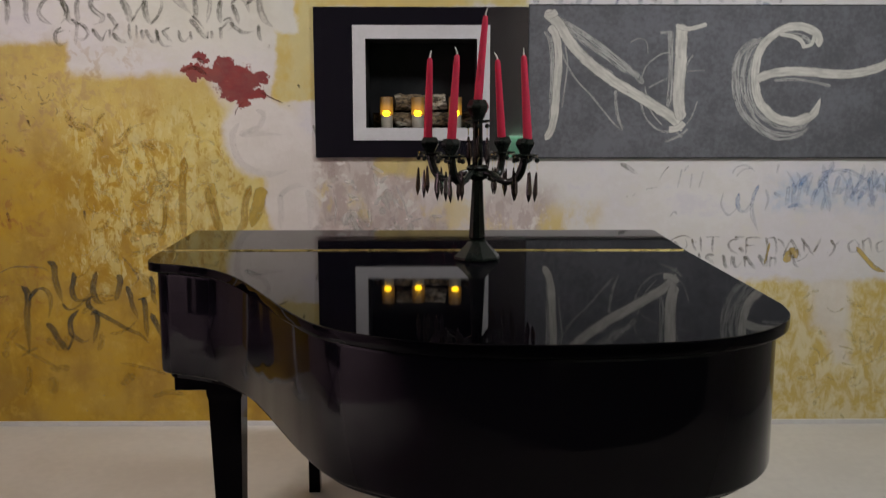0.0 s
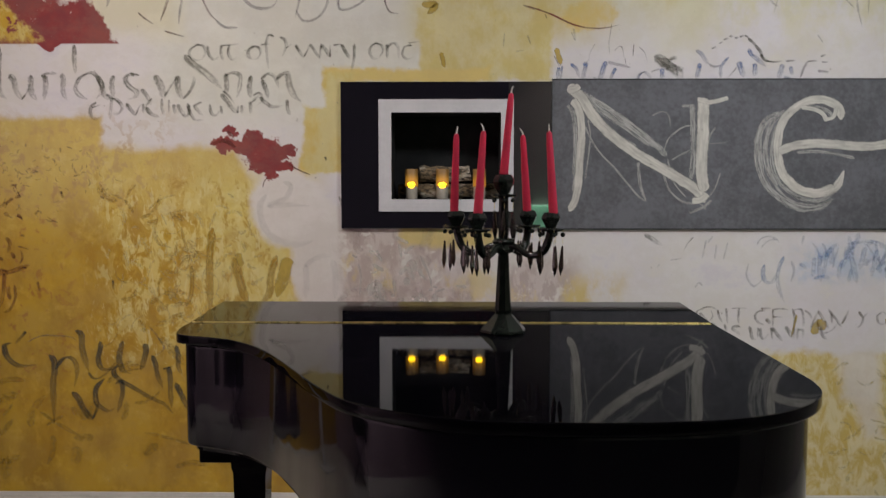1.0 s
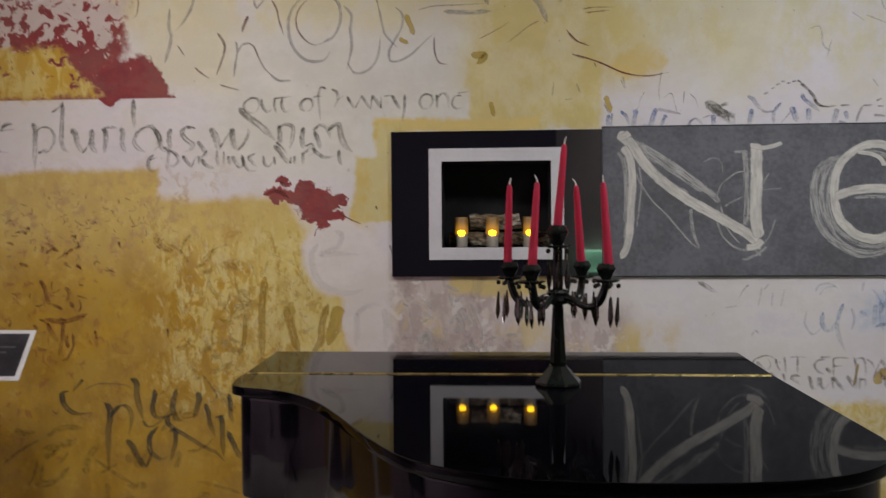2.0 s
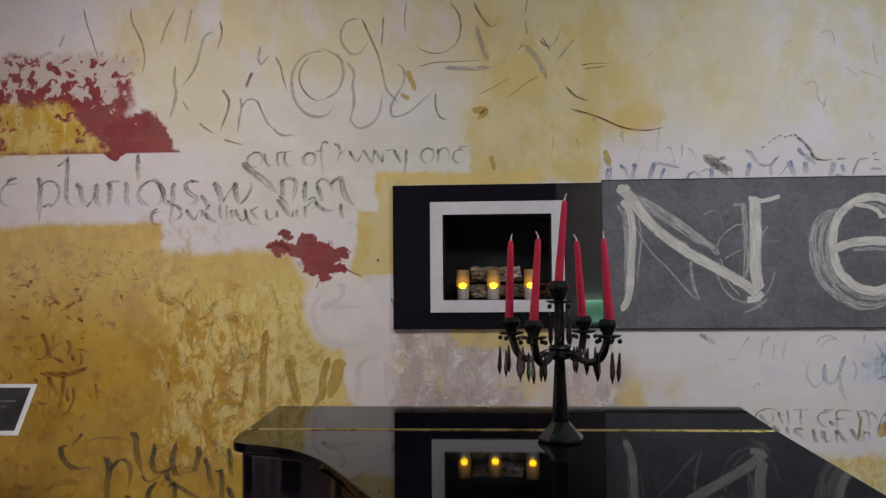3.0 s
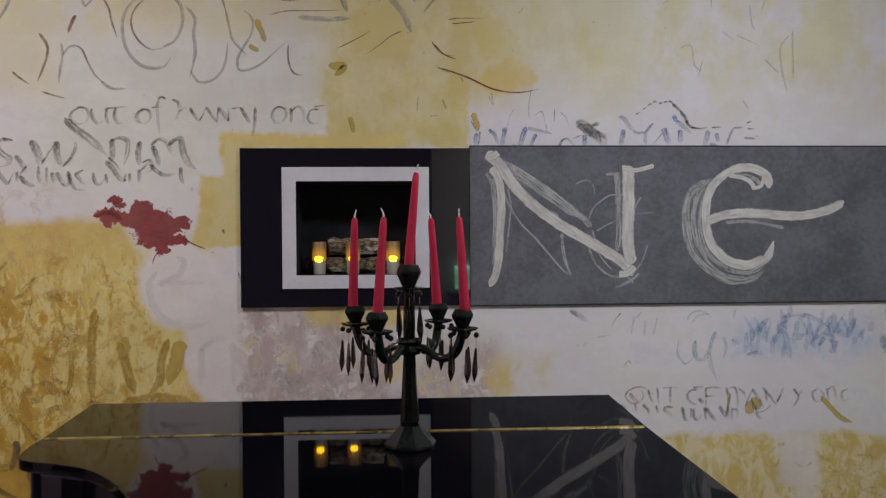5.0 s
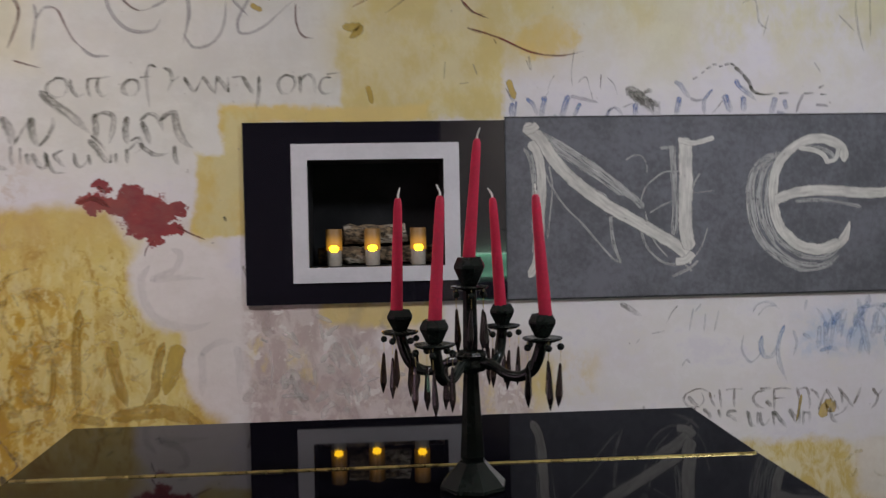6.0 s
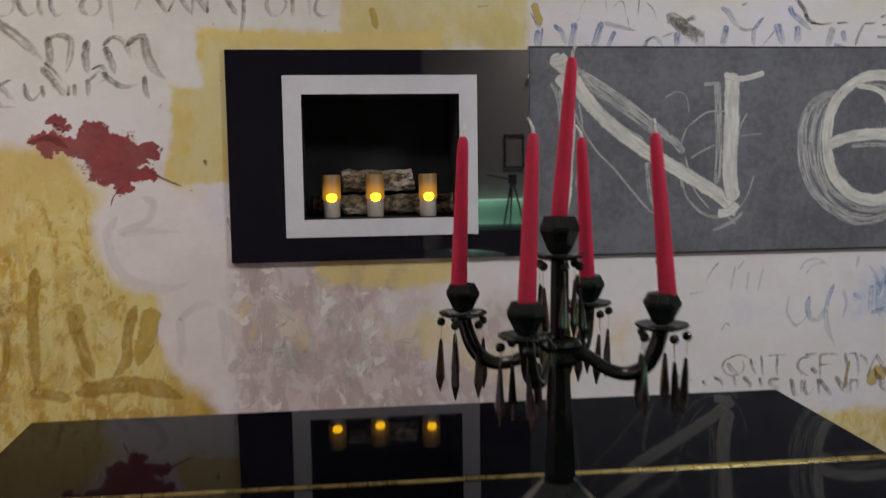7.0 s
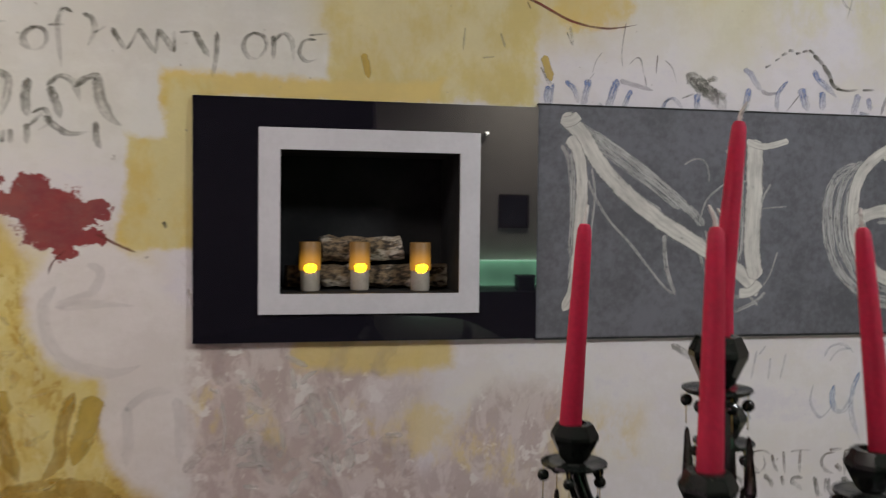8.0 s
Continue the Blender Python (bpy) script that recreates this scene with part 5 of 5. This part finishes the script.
def piano_leg(x, y, top):
    bm = bmesh.new()
    w = [(0.047, top), (0.047, top - 0.05), (0.043, top - 0.06), (0.030, 0.09), (0.034, 0.085), (0.034, 0.065)]
    rings = [[bm.verts.new((x + sx * r, y + sy * r, z)) for sx, sy in ((-1, -1), (1, -1), (1, 1), (-1, 1))] for r, z in w]
    for a, b in zip(rings, rings[1:]):
        for i in range(4):
            bm.faces.new((a[i], b[i], b[(i + 1) % 4], a[(i + 1) % 4]))
    bm.faces.new(rings[0])
    bm.faces.new(rings[-1][::-1])
    bmesh.ops.recalc_face_normals(bm, faces=bm.faces)
    bmesh.ops.bevel(bm, geom=list(bm.edges), offset=0.003, segments=2, affect="EDGES")
    leg = part("leg", moved(bm, PO), LACQUER, piano, "square tapered black leg")
    part("castor", moved(lathe_bm([(0.010, 0.0), (0.022, 0.006), (0.024, 0.03), (0.016, 0.055), (0.012, 0.066)], 20), PO @ Matrix.Translation((x, y, 0))), BRASS, leg, "brass castor", True)


piano_leg(-0.480, 2.345, 0.680)
piano_leg(0.66, 2.55, 0.628)
piano_leg(0.10, 1.80, 0.680)
part("pedal_lyre", moved(box_bm(-0.02, 0.14, 2.50, 2.54, 0.10, 0.628, 0.006), PO), LACQUER, piano)

bench = tagged(new("piano_bench"), "black wooden piano bench between the piano and the wall", "bench")
bench.location = (0.02, 3.26, 0)
part("seat", box_bm(-0.42, 0.40, -0.16, 0.16, 0.42, 0.50, 0.01), LACQUER, bench)
for lx in (-0.385, 0.365):
    for ly in (-0.125, 0.125):
        part("leg", prism_bm([(lx - 0.02, ly - 0.02), (lx + 0.02, ly - 0.02), (lx + 0.02, ly + 0.02), (lx - 0.02, ly + 0.02)], 0.0, 0.42, 0.002), LACQUER, bench)

# ---- candelabra ----
CX, CY = 0.184, 2.320
stick = tagged(new("candelabra"), "black faceted glass candelabra with hanging prisms, on the piano lid", "candelabra")
stick.location = (CX, CY, LID)
part("base", lathe_bm([(0.057, 0.0), (0.061, 0.003), (0.060, 0.009), (0.049, 0.021), (0.035, 0.035), (0.0235, 0.048), (0.0235, 0.0505), (0.0195, 0.051)], 8, 0.2), GLASS_BLACK, stick, "octagonal flared foot")
part("stem", lathe_bm([(0.0195, 0.0512), (0.0225, 0.058), (0.0215, 0.070), (0.0145, 0.196), (0.0135, 0.204)], 8, 0.2), GLASS_BLACK, stick, "tapering faceted stem")
part("hub", lathe_bm([(0.0135, 0.2042), (0.026, 0.209), (0.028, 0.216), (0.024, 0.228), (0.030, 0.236), (0.026, 0.242), (0.013, 0.246)], 12), GLASS_BLACK, stick)
part("upper_stem", lathe_bm([(0.0125, 0.2462), (0.0140, 0.25), (0.0125, 0.345), (0.0125, 0.352)], 8, 0.2), GLASS_BLACK, stick)
CUP = [(0.0105, 0.0), (0.0140, 0.003), (0.0245, 0.024), (0.0245, 0.028), (0.0185, 0.039), (0.0125, 0.0395), (0.0115, 0.030)]
PAN = [(0.008, -0.0035), (0.022, -0.0025), (0.031, 0.0008), (0.034, 0.0032), (0.0335, 0.0052), (0.026, 0.0058), (0.008, 0.004)]
prism_mesh, bead_mesh = bpy.data.meshes.new("prism"), bpy.data.meshes.new("bead")
bm = lathe_bm([(0.0008, -0.096), (0.0064, -0.076), (0.0058, -0.064), (0.0026, -0.026), (0.0012, -0.022)], 6)
bm.to_mesh(prism_mesh)
bm.free()
bm = bmesh.new()
bmesh.ops.create_icosphere(bm, subdivisions=2, radius=0.0062)
bm.to_mesh(bead_mesh)
bm.free()
wire_mesh = bpy.data.meshes.new("wire")
bm = tube_bm([(0, 0, -0.030), (0, 0, 0.006)], [0.0006, 0.0006], 5)
bm.to_mesh(wire_mesh)
bm.free()
prism_mesh.materials.append(GLASS_SMOKE)
bead_mesh.materials.append(GLASS_BLACK)
wire_mesh.materials.append(BRASS)


def pendants(parent, x, y, z, count, radius, start, long=True):
    for i in range(count):
        a = start + 2 * math.pi * i / count + random.uniform(-0.15, 0.15)
        bead = new("bead", bead_mesh)
        bead.parent = parent
        bead.location = (x + radius * math.cos(a), y + radius * math.sin(a), z - 0.010)
        w = new("wire", wire_mesh)
        w.parent, w.location = parent, (bead.location.x, bead.location.y, z - 0.003)
        if long:
            p = new("prism", prism_mesh)
            p.parent, p.location = parent, (bead.location.x, bead.location.y, z - 0.008 - random.uniform(0.0, 0.010))
            p.rotation_euler = (random.uniform(-0.05, 0.05), random.uniform(-0.05, 0.05), random.uniform(0, 1))


REACH = 0.137
for k in range(4):
    a = radians(58 + 90 * k + (0, 5, 1, -2)[k])
    ca, sa = math.cos(a), math.sin(a)
    prof = curve([(0.018, 0.224), (0.040, 0.222), (0.065, 0.208), (0.092, 0.204), (0.116, 0.216), (0.129, 0.240), (REACH, 0.268)], 5)
    part("arm", tube_bm([(r * ca, r * sa, z) for r, z in prof], [0.0095 - 0.001 * math.sin(i / 5) for i in range(len(prof))], 10), GLASS_BLACK, stick, "curved black glass arm", True)
    pan = part("drip_pan", moved(lathe_bm(PAN, 20), Matrix.Translation((REACH * ca, REACH * sa, 0.2682))), GLASS_BLACK, stick, "scalloped drip pan")
    part("cup", moved(lathe_bm(CUP, 8, a), Matrix.Translation((REACH * ca, REACH * sa, 0.2735))), GLASS_BLACK, stick, "faceted candle cup")
    pendants(pan, REACH * ca, REACH * sa, 0.2685, 5, 0.031, a + 0.3)
pan = part("drip_pan", moved(lathe_bm(PAN, 20), Matrix.Translation((0, 0, 0.3522))), GLASS_BLACK, stick, "upper drip pan")
part("cup", moved(lathe_bm([(r * 1.15, z * 1.3) for r, z in CUP], 8, 0.2), Matrix.Translation((0, 0, 0.3572))), GLASS_BLACK, stick, "faceted upper candle cup")
pendants(pan, 0, 0, 0.3525, 6, 0.029, 0.5)


def taper_candle(x, y, z, dx, dy, length, bottom=0.0113):
    """A red taper standing in a cup, leaning by dx, dy at its tip."""
    ob = tagged(new("taper_candle"), "tall unlit crimson taper candle leaning in the candelabra", "candle", "red candles in the candelabra")
    ob.matrix_world = look((x, y, z), (x - dx, y - dy, z - length))
    n = 9
    prof = [(bottom + (0.0074 - bottom) * (i / n) ** 1.1, length * i / n) for i in range(n)] + [(0.0068, length - 0.006), (0.0048, length - 0.001), (0.0015, length)]
    part("wax", lathe_bm([(bottom * 0.8, -0.012)] + prof, 24), WAX_RED, ob, smooth=True)
    b = random.uniform(-1, 1) * 0.004
    part("wick", tube_bm([(0, 0, length - 0.001), (b * 0.2, 0, length + 0.006), (b, b * 0.4, length + 0.012), (b * 1.8, b, length + 0.018)], [0.0024, 0.0022, 0.0019, 0.0012], 6), WICK, ob, "white cotton wick")


for (kx, ky, dx, dy) in ((-0.1275, 0.0595, 0.006, -0.016), (-0.069, -0.117, 0.014, 0.024), (0.069, 0.110, -0.014, -0.018), (0.1185, -0.082, -0.010, 0.022)):
    taper_candle(CX + kx, CY + ky, LID + 0.3125, dx, dy, 0.203)
taper_candle(CX, CY, LID + 0.408, 0.018, 0.001, 0.208)

# ---- sign stand beside the wall ----
stand = tagged(new("sign_stand"), "white floor-standing sign holder with a dark printed sheet", "sign")
stand.location = (-2.052, 3.45, 0)
part("foot", box_bm(-0.14, 0.14, -0.12, 0.12, 0.0, 0.012, 0.004), STEEL, stand)
part("post", box_bm(-0.03, 0.055, -0.012, 0.012, 0.012, 0.83, 0.004), STEEL, stand, "white flat post")
TILT = pose(-0.04, -0.04, 0.905, 52, 0, 0)
part("holder", moved(box_bm(-0.26, 0.26, -0.115, 0.115, -0.006, 0.0, 0.003), TILT), STEEL, stand, "slanted white holder frame")
part("sheet", moved(box_bm(-0.24, 0.24, -0.096, 0.096, 0.0003, 0.0015), TILT), PRINT, stand, "dark printed sheet")
for i in range(3):
    part("printed_bar", moved(box_bm(0.10, 0.2 - 0.03 * (i % 3), 0.03 - 0.024 * i, 0.038 - 0.024 * i, 0.0016, 0.0022), TILT), PRINT_LIGHT, stand)

# ---- the bar side of the room, seen only in reflections ----
bar = tagged(new("bar_counter"), "dark bar counter with a green lit glass splashback", "counter")
bar.location = (1.9, BACK, 0)
part("body", box_bm(-1.2, 1.3, 0.0, 0.30, 0.0, 0.94, 0.004), DARK_WOOD, bar)
part("worktop", box_bm(-1.22, 1.3, 0.0, 0.33, 0.94, 0.97, 0.004), MATT_BLACK, bar)
part("splashback", box_bm(-1.15, 1.3, 0.0, 0.07, 0.995, 1.185, 0.004), GREEN, bar, "green lit glass splashback")
part("glass_ledge", box_bm(-1.15, 1.3, 0.0, 0.085, 1.1855, 1.193, 0.002), GREEN_EDGE, bar, "bright edge of the lit glass")
box_on_bar = tagged(new("menu_box"), "small black box standing on the bar counter", "box")
box_on_bar.location = (1.665, BACK + 0.22, 0.97)
part("body", box_bm(-0.07, 0.07, -0.05, 0.05, 0.0, 0.105, 0.006), MATT_BLACK, box_on_bar)
part("lid", box_bm(-0.072, 0.072, -0.052, 0.052, 0.106, 0.118, 0.004), MATT_BLACK, box_on_bar)
art = tagged(new("framed_picture"), "small dark framed picture on the grey wall", "picture")
art.location = (1.63, BACK, 1.57)
part("picture_frame", ring_bm(-0.12, 0.12, -0.13, 0.13, -0.10, 0.10, -0.11, 0.11, 0.0, 0.02), DARK_WOOD, art)
part("picture_sheet", box_bm(-0.10, 0.10, 0.0, 0.008, -0.11, 0.11), PRINT, art)
print_two = tagged(new("framed_picture"), "narrow thin-framed grey picture above the bar counter", "picture")
print_two.location = (1.275, BACK, 1.575)
part("picture_frame", ring_bm(-0.078, 0.078, -0.132, 0.132, -0.068, 0.068, -0.122, 0.122, 0.0, 0.02), DARK_WOOD, print_two)
part("picture_sheet", box_bm(-0.068, 0.068, 0.0, 0.006, -0.122, 0.122), PLASTER_GREY, print_two, "plain grey sheet")
tripod = tagged(new("tripod"), "small black camera tripod standing on the bar counter", "tripod")
tripod.location = (1.23, BACK + 0.16, 0.97)
for k in range(3):
    a = 2.1 * k + 0.5
    part("leg", tube_bm([(0.10 * math.cos(a), 0.10 * math.sin(a), 0.0), (0.012 * math.cos(a), 0.012 * math.sin(a), 0.34)], [0.006, 0.009], 8), DARK_WOOD, tripod)
part("head", box_bm(-0.03, 0.03, -0.03, 0.03, 0.34, 0.42, 0.006), DARK_WOOD, tripod)
part("pan_handle", tube_bm([(-0.02, 0, 0.38), (-0.20, 0.0, 0.42)], [0.006, 0.006], 8), DARK_WOOD, tripod)
spot = tagged(new("spotlight"), "small lit wall spotlight above the bar", "lamp")
spot.location = (1.4, BACK, 2.165)
part("housing", moved(lathe_bm([(0.014, 0.0), (0.014, 0.05), (0.0125, 0.055)], 20), pose(0, 0, 0, -90)), MATT_BLACK, spot)
part("lens", moved(lathe_bm([(0.012, 0.0551), (0.012, 0.057)], 20), pose(0, 0, 0, -90)), glow("lit_lens", (1.0, 0.95, 0.85), 14.0), spot, "lit lens")
keyboard_case = tagged(new("instrument_case"), "black instrument case on a folding cross-legged stand", "case")
keyboard_case.location = (-2.55, 2.0, 0)
part("case_body", box_bm(-0.10, 0.10, -0.52, 0.52, 0.52, 1.15, 0.02), MATT_BLACK, keyboard_case)
for sx in (-0.07, 0.07):
    for sy in (-1, 1):
        part("leg", tube_bm([(sx, -0.42 * sy, 0.0), (sx, 0.36 * sy, 0.52)], [0.014, 0.014], 8), MATT_BLACK, keyboard_case)
